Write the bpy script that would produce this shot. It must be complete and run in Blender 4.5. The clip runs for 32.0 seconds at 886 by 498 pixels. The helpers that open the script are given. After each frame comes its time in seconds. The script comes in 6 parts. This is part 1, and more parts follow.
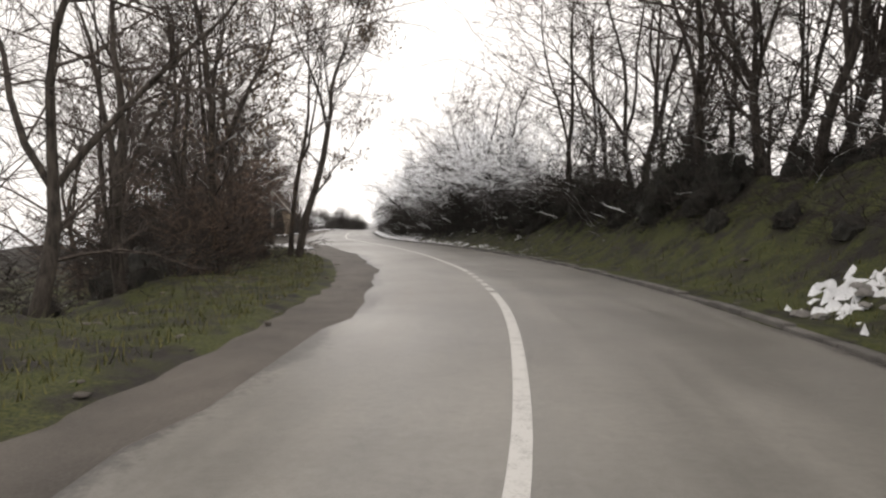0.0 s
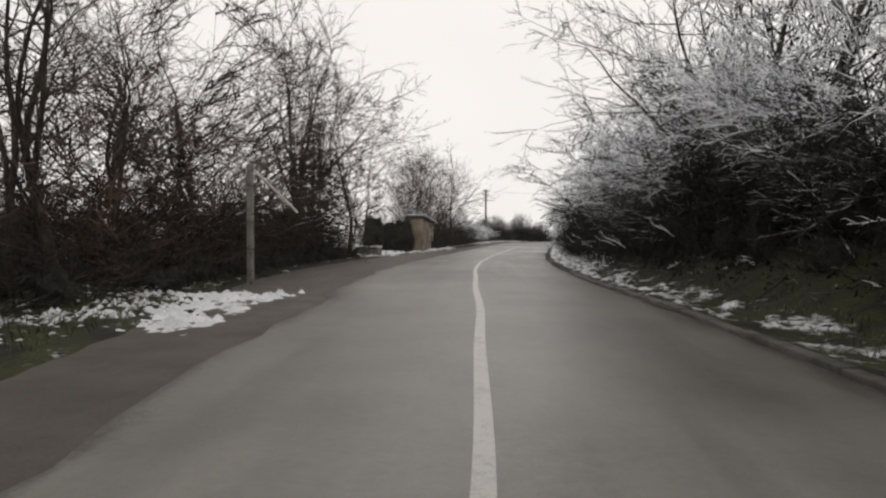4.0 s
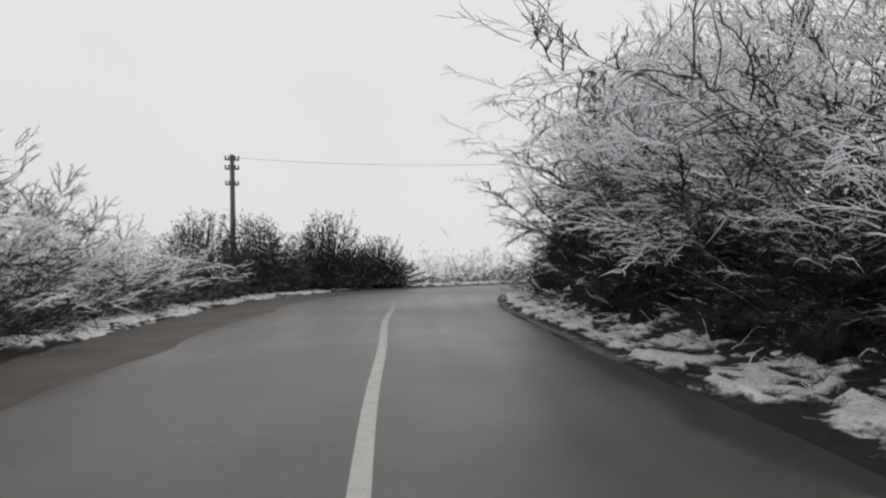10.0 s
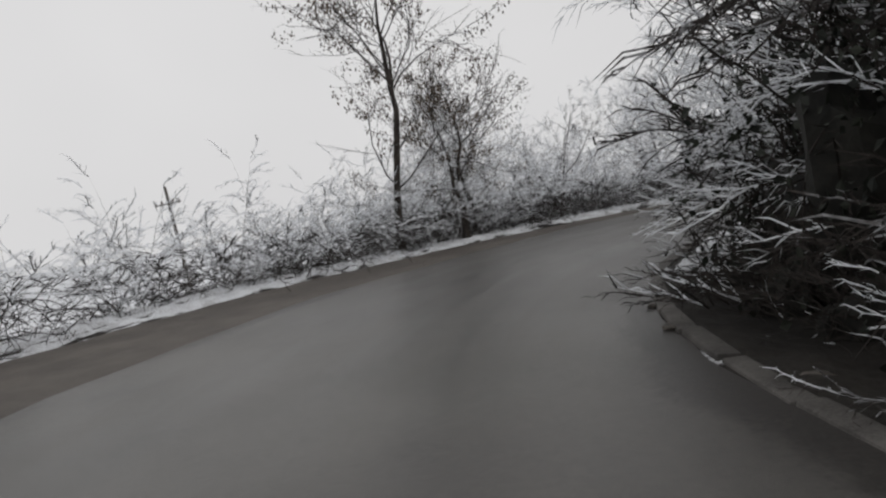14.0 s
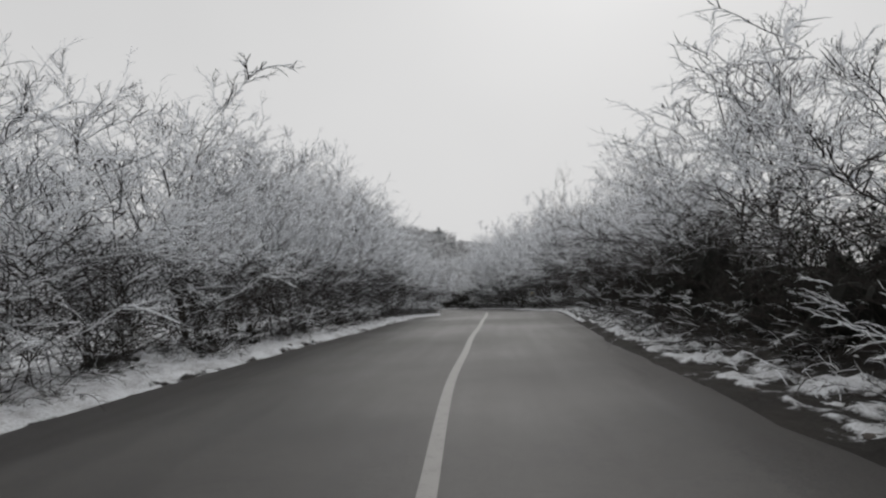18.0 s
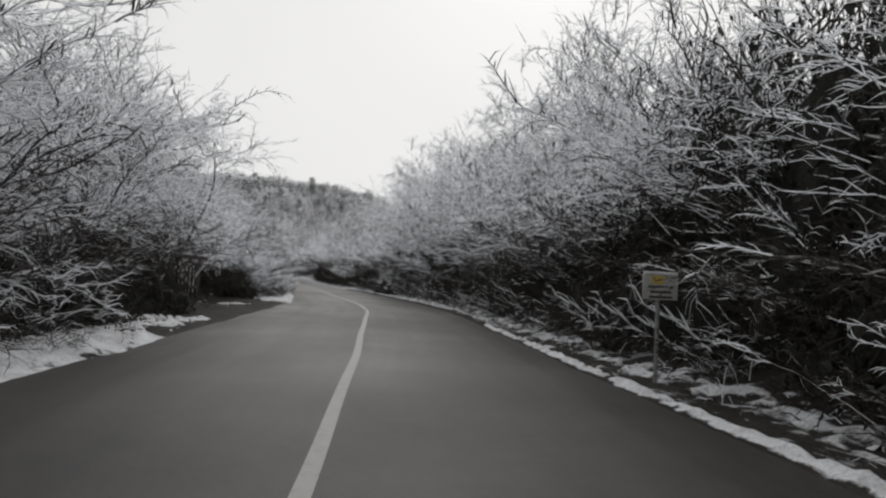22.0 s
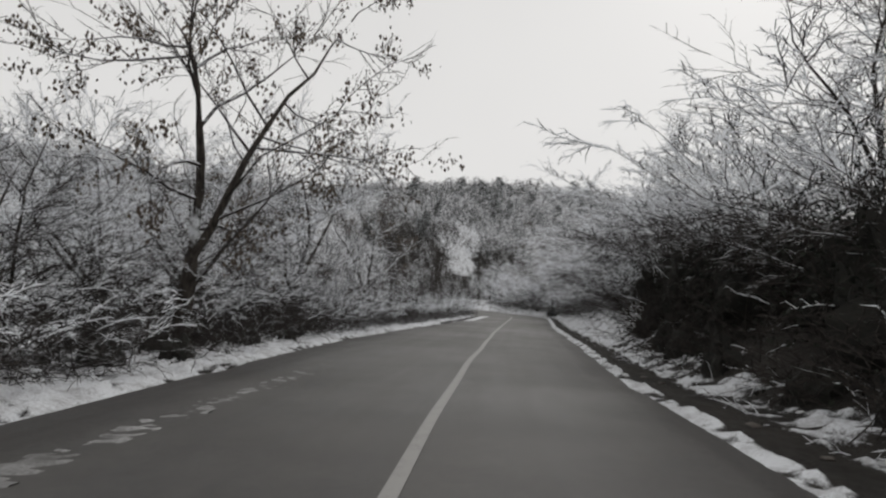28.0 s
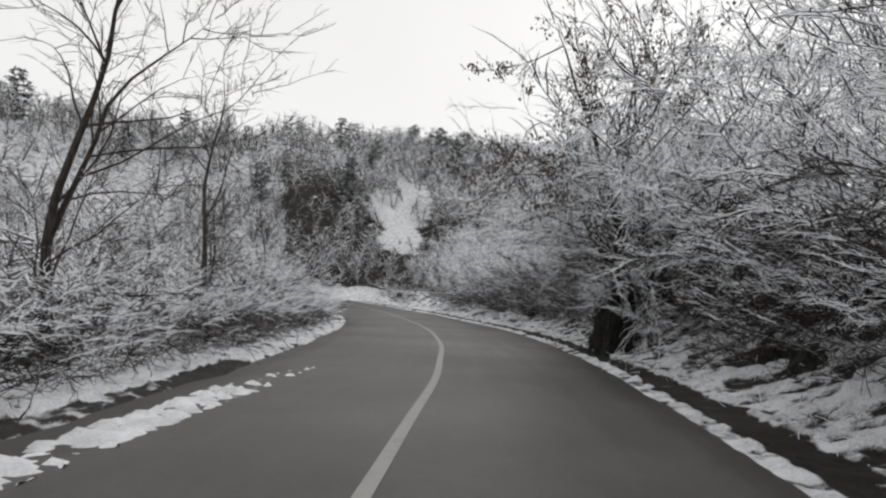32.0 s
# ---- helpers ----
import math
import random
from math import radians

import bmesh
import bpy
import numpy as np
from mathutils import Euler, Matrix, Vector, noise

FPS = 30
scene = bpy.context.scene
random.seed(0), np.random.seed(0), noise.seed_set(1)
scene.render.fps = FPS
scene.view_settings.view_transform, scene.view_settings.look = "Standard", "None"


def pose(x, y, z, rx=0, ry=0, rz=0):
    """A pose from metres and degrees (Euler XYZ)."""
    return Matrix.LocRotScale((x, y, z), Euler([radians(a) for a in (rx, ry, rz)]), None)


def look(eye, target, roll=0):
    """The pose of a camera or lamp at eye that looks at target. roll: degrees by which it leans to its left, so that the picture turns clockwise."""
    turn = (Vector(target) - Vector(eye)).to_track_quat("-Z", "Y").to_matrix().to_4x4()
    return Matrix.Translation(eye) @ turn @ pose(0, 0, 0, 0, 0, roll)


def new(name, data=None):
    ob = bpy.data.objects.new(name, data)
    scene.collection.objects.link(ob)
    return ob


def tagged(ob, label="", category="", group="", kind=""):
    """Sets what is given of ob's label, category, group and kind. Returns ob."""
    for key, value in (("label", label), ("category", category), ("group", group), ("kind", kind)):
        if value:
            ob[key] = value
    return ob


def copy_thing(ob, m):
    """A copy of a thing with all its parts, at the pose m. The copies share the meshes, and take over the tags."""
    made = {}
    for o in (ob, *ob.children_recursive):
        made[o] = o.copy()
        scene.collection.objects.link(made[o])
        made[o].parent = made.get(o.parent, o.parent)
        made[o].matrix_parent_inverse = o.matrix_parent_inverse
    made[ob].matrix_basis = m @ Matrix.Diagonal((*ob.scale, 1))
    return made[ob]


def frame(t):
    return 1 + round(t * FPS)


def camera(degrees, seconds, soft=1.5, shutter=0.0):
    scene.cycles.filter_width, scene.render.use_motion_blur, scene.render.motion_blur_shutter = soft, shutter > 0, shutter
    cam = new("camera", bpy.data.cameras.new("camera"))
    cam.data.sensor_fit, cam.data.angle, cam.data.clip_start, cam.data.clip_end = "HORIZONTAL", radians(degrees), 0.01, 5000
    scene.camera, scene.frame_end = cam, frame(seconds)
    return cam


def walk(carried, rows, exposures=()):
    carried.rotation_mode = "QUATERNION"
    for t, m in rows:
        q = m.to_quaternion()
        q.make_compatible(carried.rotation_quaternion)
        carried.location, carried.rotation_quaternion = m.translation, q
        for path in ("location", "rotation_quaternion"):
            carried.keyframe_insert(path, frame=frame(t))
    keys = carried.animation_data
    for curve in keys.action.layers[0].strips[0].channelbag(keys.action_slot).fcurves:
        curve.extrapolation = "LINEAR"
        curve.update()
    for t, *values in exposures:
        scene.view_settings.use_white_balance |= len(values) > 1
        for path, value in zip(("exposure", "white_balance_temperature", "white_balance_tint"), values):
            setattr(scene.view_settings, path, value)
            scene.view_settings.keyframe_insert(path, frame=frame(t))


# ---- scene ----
# ---------------------------------------------------------------- camera
cam = camera(68.8, 32.0, soft=2.3)
# seconds, place, yaw (to the left), pitch, roll
PATH = [
    (0, -4.60, 17.68, 1.35, -2.26, -2.52, 0.53),
    (0.5, -4.08, 19.69, 1.35, -0.09, -3.02, 4.85),
    (1, -3.68, 22.03, 1.34, 3.55, -1.11, 4.28),
    (1.5, -3.47, 24.17, 1.35, 7.31, -0.67, 5.25),
    (2, -3.33, 26.69, 1.35, 8.71, -0.85, 3.69),
    (2.5, -3.32, 29.04, 1.38, 11.31, -2.71, 5.18),
    (3, -3.33, 31.51, 1.39, 13.28, -2.70, 4.30),
    (3.5, -3.52, 34.25, 1.38, 14.82, -2.28, 2.35),
    (4, -3.93, 37.50, 1.37, 15.41, -1.79, 0.29),
    (4.5, -4.61, 41.53, 1.36, 14.52, -1.57, -0.90),
    (5, -5.48, 46.34, 1.38, 12.52, -0.35, -1.07),
    (5.5, -6.27, 50.53, 1.34, 10.92, -1.71, -3.82),
    (6, -7.25, 55.41, 1.21, 10.32, -1.07, -3.41),
    (6.5, -8.05, 59.76, 1.22, 8.76, -2.07, -3.93),
    (7, -8.95, 64.57, 1.17, 8.23, -0.88, -3.94),
    (7.5, -9.66, 68.93, 1.13, 6.33, -1.34, -3.37),
    (8, -10.46, 74.04, 1.08, 5.44, -1.59, -3.14),
    (8.5, -11.02, 78.87, 1.08, 5.36, -1.82, -3.25),
    (9, -11.57, 83.81, 1.09, 3.02, -2.19, -2.82),
    (9.5, -11.97, 88.67, 1.04, 1.16, 0.44, -2.24),
    (10, -12.44, 93.39, 0.94, -1.67, 1.21, -1.19),
    (10.5, -12.51, 98.09, 1.00, -3.68, -0.03, -3.27),
    (11, -12.74, 102.63, 0.95, -6.26, -1.31, -5.39),
    (11.5, -12.81, 107.01, 0.99, -8.28, -1.96, -6.00),
    (12, -12.60, 111.19, 1.04, -10.90, -1.95, -7.31),
    (12.5, -12.17, 114.98, 0.98, -18.68, -1.92, -7.39),
    (13, -11.40, 118.47, 0.90, -24.22, -2.90, -7.33),
    (13.5, -10.12, 121.54, 0.92, -33.83, -3.52, -8.50),
    (14, -8.48, 124.25, 0.89, -44.44, -4.24, -7.88),
    (14.5, -6.51, 126.63, 0.85, -55.69, -2.45, -8.31),
    (15, -3.93, 128.64, 0.78, -67.70, -1.93, -8.93),
    (15.5, -1.25, 129.97, 0.76, -77.32, -3.15, -8.31),
    (16, 2.54, 130.88, 0.78, -91.97, -1.97, -8.49),
    (16.5, 7.86, 130.36, 0.90, -110.31, 0.75, -8.77),
    (17, 13.47, 128.50, 1.07, -126.35, 3.48, -8.71),
    (17.5, 18.17, 125.41, 1.22, -134.12, 4.67, -7.87),
    (18, 22.14, 121.96, 1.37, -134.80, 4.62, -2.66),
    (18.5, 25.82, 118.06, 1.49, -137.40, 4.12, 1.27),
    (19, 29.27, 113.87, 1.65, -142.90, 2.43, 1.47),
    (19.5, 32.71, 109.76, 1.71, -145.85, 2.60, 4.67),
    (20, 36.07, 105.66, 1.75, -148.34, 2.83, 6.71),
    (20.5, 39.59, 101.59, 1.89, -147.58, 2.74, 4.50),
    (21, 43.18, 97.47, 1.81, -144.43, 3.07, 3.06),
    (21.5, 46.88, 93.35, 1.74, -142.98, 2.63, 3.37),
    (22, 50.66, 89.09, 1.61, -140.75, 2.51, 2.74),
    (22.5, 54.61, 85.01, 1.58, -135.48, 3.20, 2.47),
    (23, 58.88, 80.58, 1.52, -131.91, 3.18, 3.37),
    (23.5, 62.81, 76.92, 1.46, -131.00, 3.01, 3.75),
    (24, 67.35, 72.70, 1.38, -128.78, 3.84, 4.57),
    (24.5, 71.47, 69.14, 1.34, -126.39, 3.13, 3.98),
    (25, 76.63, 64.89, 1.29, -123.69, 3.75, 4.42),
    (25.5, 82.86, 60.26, 1.25, -120.77, 5.09, 5.31),
    (26, 89.29, 55.72, 1.23, -118.48, 6.42, 6.08),
    (26.5, 95.03, 51.77, 1.22, -117.65, 7.01, 6.13),
    (27, 100.46, 48.09, 1.22, -116.49, 6.26, 5.76),
    (27.5, 105.23, 44.78, 1.22, -118.02, 6.87, 2.88),
    (28, 110.56, 41.14, 1.21, -117.70, 4.80, 1.97),
    (28.5, 115.21, 37.97, 1.22, -117.79, 2.14, 2.21),
    (29, 120.46, 34.49, 1.22, -116.38, 0.06, 2.36),
    (29.5, 125.17, 31.25, 1.22, -117.90, -0.01, 1.43),
    (30, 130.46, 27.67, 1.25, -118.92, -0.13, 0.89),
    (30.5, 135.23, 24.41, 1.22, -120.86, 1.64, 1.16),
    (31, 140.73, 20.59, 1.27, -122.09, 2.92, 1.99),
    (31.5, 145.32, 17.26, 1.34, -121.47, 2.75, 2.17),
    (32, 150.62, 13.38, 1.42, -120.21, 4.32, 2.39),
]


def carried_pose(x, y, z, yaw, pitch, roll):
    ahead = Vector((-math.sin(radians(yaw)) * math.cos(radians(pitch)), math.cos(radians(yaw)) * math.cos(radians(pitch)), math.sin(radians(pitch))))
    eye = Vector((x, y, z))
    return look(eye, eye + ahead, roll)


walk(cam, [(t, carried_pose(*row)) for t, *row in PATH],
     exposures=[(0.0, 0.72, 7000, 13), (1.0, 0.45, 7000, 13), (2.0, 0.12, 6950, 13), (4.5, 0.1, 6800, 12), (7.0, 0.02, 6700, 12), (9.0, -0.12, 6600, 11),
                (12.0, -0.15, 6500, 11), (14.0, -0.25, 6500, 11), (15.0, -0.2, 6500, 11), (18.0, -0.4, 6500, 10), (21.0, -0.25, 6550, 10), (23.0, -0.05, 6550, 10), (24.5, -0.12, 6550, 10),
                (27.0, -0.4, 6600, 10), (28.0, -0.25, 6600, 10), (30.0, 0.05, 6600, 10), (32.0, 0.05, 6550, 10)])

# ---------------------------------------------------------------- sky and sun
SUN_UP, SUN_TURN = radians(38), radians(150)
world = bpy.data.worlds.new("overcast_sky")
scene.world = world
world.use_nodes = True
wn = world.node_tree.nodes
wl = world.node_tree.links
wn.clear()
sky = wn.new("ShaderNodeTexSky")
sky.sky_type, sky.sun_disc = "NISHITA", False
sky.sun_elevation, sky.sun_rotation = SUN_UP, SUN_TURN
sky.air_density, sky.dust_density, sky.ozone_density = 1.0, 6.0, 1.0
grey = wn.new("ShaderNodeHueSaturation")
grey.inputs["Saturation"].default_value = 0.12
cloud_co = wn.new("ShaderNodeTexCoord")
cloud = wn.new("ShaderNodeTexNoise")
cloud.inputs["Scale"].default_value, cloud.inputs["Detail"].default_value = 1.6, 3.0
cloud_tone = wn.new("ShaderNodeMapRange")
cloud_tone.inputs["From Min"].default_value, cloud_tone.inputs["From Max"].default_value = 0.3, 0.7
cloud_tone.inputs["To Min"].default_value, cloud_tone.inputs["To Max"].default_value = 0.82, 0.90
veil = wn.new("ShaderNodeMixRGB")
veil.inputs["Fac"].default_value = 0.95
sky_scale = wn.new("ShaderNodeMixRGB")
sky_scale.blend_type = "MULTIPLY"
sky_scale.inputs["Fac"].default_value = 1.0
sky_scale.inputs["Color2"].default_value = (0.1, 0.1, 0.1, 1)
cloud_white = wn.new("ShaderNodeCombineColor")
backdrop_light = wn.new("ShaderNodeBackground")
backdrop_light.inputs["Strength"].default_value = 1.0
wout = wn.new("ShaderNodeOutputWorld")
wl.new(sky.outputs["Color"], grey.inputs["Color"])
wl.new(grey.outputs["Color"], sky_scale.inputs["Color1"])
wl.new(cloud_co.outputs["Generated"], cloud.inputs["Vector"])
wl.new(cloud.outputs["Fac"], cloud_tone.inputs["Value"])
for channel in ("Red", "Green", "Blue"):
    wl.new(cloud_tone.outputs["Result"], cloud_white.inputs[channel])
wl.new(sky_scale.outputs["Color"], veil.inputs["Color1"])
wl.new(cloud_white.outputs["Color"], veil.inputs["Color2"])
wl.new(veil.outputs["Color"], backdrop_light.inputs["Color"])
wl.new(backdrop_light.outputs["Background"], wout.inputs["Surface"])

sun = new("sun", bpy.data.lights.new("sun", "SUN"))
sun.data.energy, sun.data.angle, sun.data.color = 0.5, radians(60), (1.0, 0.97, 0.93)
sun.matrix_world = look((0, 0, 60), Vector((0, 0, 60)) - Vector((math.sin(SUN_TURN) * math.cos(SUN_UP), math.cos(SUN_TURN) * math.cos(SUN_UP), math.sin(SUN_UP))))


# ---------------------------------------------------------------- materials
class Nodes:
    """A short way to wire a material."""

    def __init__(self, name):
        self.mat = bpy.data.materials.new(name)
        self.mat.use_nodes = True
        self.tree = self.mat.node_tree
        self.tree.nodes.clear()
        self.out = self.tree.nodes.new("ShaderNodeOutputMaterial")
        self.shader = self.tree.nodes.new("ShaderNodeBsdfPrincipled")
        self.tree.links.new(self.shader.outputs["BSDF"], self.out.inputs["Surface"])
        self.geo = self.tree.nodes.new("ShaderNodeNewGeometry")

    def link(self, a, b):
        self.tree.links.new(a, b)

    def noise(self, scale, detail=4.0, rough=0.55, vector=None, stretch=None):
        n = self.tree.nodes.new("ShaderNodeTexNoise")
        n.inputs["Scale"].default_value, n.inputs["Detail"].default_value, n.inputs["Roughness"].default_value = scale, detail, rough
        vector = vector or self.geo.outputs["Position"]
        if stretch:
            m = self.tree.nodes.new("ShaderNodeMapping")
            m.inputs["Scale"].default_value = stretch
            self.link(vector, m.inputs["Vector"])
            vector = m.outputs["Vector"]
        self.link(vector, n.inputs["Vector"])
        return n.outputs["Fac"]

    def remap(self, value, a, b, c=0.0, d=1.0):
        n = self.tree.nodes.new("ShaderNodeMapRange")
        for key, v in zip(("From Min", "From Max", "To Min", "To Max"), (a, b, c, d)):
            n.inputs[key].default_value = v
        self.link(value, n.inputs["Value"])
        return n.outputs["Result"]

    def math(self, kind, a, b=None):
        n = self.tree.nodes.new("ShaderNodeMath")
        n.operation = kind
        for socket, v in zip(n.inputs, (a, b)):
            if v is None:
                continue
            if isinstance(v, (int, float)):
                socket.default_value = v
            else:
                self.link(v, socket)
        return n.outputs["Value"]

    def mix(self, fac, a, b):
        n = self.tree.nodes.new("ShaderNodeMixRGB")
        for socket, v in zip(n.inputs, (fac, a, b)):
            if isinstance(v, tuple):
                socket.default_value = (*v, 1)
            elif isinstance(v, (int, float)):
                socket.default_value = v
            else:
                self.link(v, socket)
        return n.outputs["Color"]

    def up(self):
        n = self.tree.nodes.new("ShaderNodeSeparateXYZ")
        self.link(self.geo.outputs["Normal"], n.inputs["Vector"])
        return n.outputs["Z"]

    def attribute(self, name):
        n = self.tree.nodes.new("ShaderNodeAttribute")
        n.attribute_name = name
        return n.outputs["Fac"]

    def chance(self):
        n = self.tree.nodes.new("ShaderNodeObjectInfo")
        return n.outputs["Random"]

    def island(self):
        return self.geo.outputs["Random Per Island"]

    def bump(self, height, strength=0.4, distance=0.02):
        n = self.tree.nodes.new("ShaderNodeBump")
        n.inputs["Strength"].default_value, n.inputs["Distance"].default_value = strength, distance
        self.link(height, n.inputs["Height"])
        self.link(n.outputs["Normal"], self.shader.inputs["Normal"])

    def done(self, colour, rough=0.8, metal=0.0, specular=0.5):
        for key, v in (("Base Color", colour), ("Roughness", rough), ("Metallic", metal), ("Specular IOR Level", specular)):
            if isinstance(v, tuple):
                self.shader.inputs[key].default_value = (*v, 1)
            elif isinstance(v, (int, float)):
                self.shader.inputs[key].default_value = v
            else:
                self.link(v, self.shader.inputs[key])
        return self.mat


SNOW = (0.80, 0.82, 0.85)


def plain(name, a, b, scale=8.0, rough=0.8, metal=0.0, bump=0.3, fine=60.0):
    n = Nodes(name)
    f = n.math("ADD", n.math("MULTIPLY", n.noise(scale), 0.65), n.math("MULTIPLY", n.noise(fine, 3.0), 0.35))
    n.bump(n.noise(fine, 4.0), bump, 0.01)
    return n.done(n.mix(n.remap(f, 0.35, 0.65), a, b), rough, metal)


def barked(name, a, b, snow_from, snow_to, scale=14.0):
    """Bark with snow lying on whatever faces up; a snow_from below zero whitens sides and undersides too."""
    n = Nodes(name)
    bark = n.mix(n.remap(n.noise(scale, 5.0, 0.6, stretch=(1, 1, 0.25)), 0.35, 0.65), a, b)
    lie = n.math("ADD", n.up(), n.math("MULTIPLY", n.math("SUBTRACT", n.noise(5.0, 3.0), 0.5), 1.1))
    cover = n.remap(lie, snow_from, snow_to)
    n.bump(n.noise(40.0, 4.0), 0.5, 0.01)
    return n.done(n.mix(cover, bark, SNOW), 0.85, 0.0, 0.2)


M_TRUNK = barked("dark_wet_bark", (0.020, 0.017, 0.015), (0.075, 0.064, 0.055), 0.75, 1.0)
M_TWIG_BARE = barked("bare_twig_bark", (0.03, 0.025, 0.022), (0.085, 0.07, 0.062), 0.95, 1.35)
M_TWIG_LIGHT = barked("thinly_snowed_twig", (0.022, 0.019, 0.018), (0.065, 0.056, 0.051), 0.45, 0.85)
# undersides are whitened too: bounce light from the snow put into the colour
M_TWIG_SNOW_BOUNCE = barked("snow_and_bounce_light_twig", (0.02, 0.018, 0.017), (0.065, 0.057, 0.053), -0.8, -0.3)
M_STEM = barked("thin_snowed_stem", (0.018, 0.016, 0.015), (0.06, 0.052, 0.047), 0.3, 0.75)
# twig colour for thickets, and for the shade painted under shrub canopies
M_TWIG_DARK = barked("dark_thicket_and_shade_twig", (0.014, 0.012, 0.011), (0.045, 0.038, 0.034), 1.0, 1.5)
M_TWIG_BROWN = barked("dry_brown_twig", (0.05, 0.035, 0.026), (0.13, 0.09, 0.07), 1.0, 1.5)
M_BIRCH = barked("pale_birch_bark", (0.25, 0.24, 0.23), (0.5, 0.48, 0.46), 1.1, 1.5, 9.0)


def leafy(name, a, b, snow_from, snow_to):
    n = Nodes(name)
    leaf = n.mix(n.island(), a, b)
    lie = n.math("ADD", n.up(), n.math("MULTIPLY", n.math("SUBTRACT", n.noise(1.6, 3.0), 0.5), 2.0))
    return n.done(n.mix(n.remap(lie, snow_from, snow_to), leaf, SNOW), 0.65, 0.0, 0.3)


M_IVY = leafy("dark_evergreen_leaf", (0.006, 0.008, 0.006), (0.022, 0.026, 0.017), 1.25, 1.7)
M_IVY_SNOW = leafy("snowed_evergreen_leaf", (0.010, 0.013, 0.010), (0.032, 0.036, 0.026), 0.65, 1.05)
M_NEEDLE = leafy("spruce_needle", (0.010, 0.018, 0.014), (0.03, 0.045, 0.032), 0.95, 1.5)
# needles of the far conifers are paled, with haze put into their colour
M_FAR_NEEDLE = leafy("far_snowed_hazed_needle", (0.06, 0.068, 0.064), (0.12, 0.13, 0.125), 0.0, 0.8)
M_DRY_LEAF = leafy("hanging_dry_leaf", (0.06, 0.045, 0.035), (0.14, 0.11, 0.08), 0.9, 1.4)
# near-black solid for the dense inside of bushes, its shade put into the colour
M_SHADE_CORE = plain("dark_inner_shade", (0.006, 0.006, 0.005), (0.022, 0.021, 0.016), 3.0, 0.9, 0.0, 0.8, 25.0)
M_HEDGE = leafy("clipped_hedge_leaf", (0.012, 0.014, 0.012), (0.035, 0.036, 0.03), 1.2, 1.6)
M_GRASS = leafy("winter_grass_blade", (0.03, 0.042, 0.010), (0.13, 0.12, 0.04), 1.4, 2.0)
# bark of the far woods is greyed in its base colour to stand for haze
M_FAR_WOOD = barked("far_snowed_hazed_wood", (0.11, 0.107, 0.106), (0.22, 0.215, 0.212), 0.15, 0.8, 1.2)


def asphalt():
    n = Nodes("worn_wet_asphalt")
    lay = n.tree.nodes.new("ShaderNodeCombineXYZ")
    n.link(n.attribute("run"), lay.inputs["X"])
    n.link(n.attribute("across"), lay.inputs["Y"])
    streak = n.noise(1.0, 5.0, 0.65, lay.outputs["Vector"], (0.10, 1.9, 1.0))
    patch = n.noise(0.45, 6.0, 0.65)
    grain = n.noise(90.0, 3.0, 0.7)
    chips = n.noise(14.0, 5.0, 0.75)
    f = n.math("ADD", n.math("ADD", n.math("MULTIPLY", patch, 0.36), n.math("MULTIPLY", streak, 0.28)), n.math("ADD", n.math("MULTIPLY", grain, 0.16), n.math("MULTIPLY", chips, 0.20)))
    wet = n.remap(n.math("ADD", n.math("MULTIPLY", n.noise(0.18, 3.0, 0.5), 0.6), n.math("MULTIPLY", streak, 0.4)), 0.38, 0.62)
    n.bump(n.math("ADD", grain, n.math("MULTIPLY", chips, 0.6)), 0.3, 0.006)
    old = n.mix(n.remap(f, 0.38, 0.62), (0.10, 0.094, 0.085), (0.235, 0.222, 0.20))
    fresh = n.mix(n.remap(f, 0.38, 0.62), (0.026, 0.025, 0.024), (0.076, 0.073, 0.069))
    tone = n.mix(n.attribute("age"), fresh, old)
    # mud and meltwater along both edges, with a ragged border
    ragged = n.math("MULTIPLY", n.math("SUBTRACT", n.math("ADD", n.math("MULTIPLY", n.noise(0.7, 5.0, 0.6, lay.outputs["Vector"], (0.5, 1.0, 1.0)), 0.7), n.math("MULTIPLY", chips, 0.3)), 0.5), 2.2)
    mud = n.remap(n.math("ADD", n.math("MINIMUM", n.attribute("inside_left"), n.attribute("inside_right")), ragged), -0.06, 0.16, 1.0, 0.0)
    grit = n.mix(n.remap(n.noise(38.0, 4.0, 0.7), 0.35, 0.65), (0.016, 0.015, 0.014), (0.055, 0.05, 0.046))
    tone = n.mix(n.math("MULTIPLY", mud, 0.8), tone, grit)
    rough = n.math("SUBTRACT", n.remap(wet, 0.0, 1.0, 0.45, 0.61), n.math("MULTIPLY", n.attribute("wetness"), 0.17))
    return n.done(tone, rough, 0.0, n.math("ADD", n.math("MULTIPLY", n.attribute("age"), 0.3), 0.3))


M_ASPHALT = asphalt()


def shoulder_material():
    n = Nodes("muddy_gravel_shoulder")
    f = n.math("ADD", n.math("MULTIPLY", n.noise(1.2), 0.55), n.math("MULTIPLY", n.noise(45.0, 4.0, 0.7), 0.45))
    n.bump(n.noise(45.0, 5.0, 0.7), 0.6, 0.02)
    return n.done(n.mix(n.remap(f, 0.35, 0.65), (0.045, 0.038, 0.032), (0.12, 0.105, 0.09)), 0.7)


M_SHOULDER = shoulder_material()


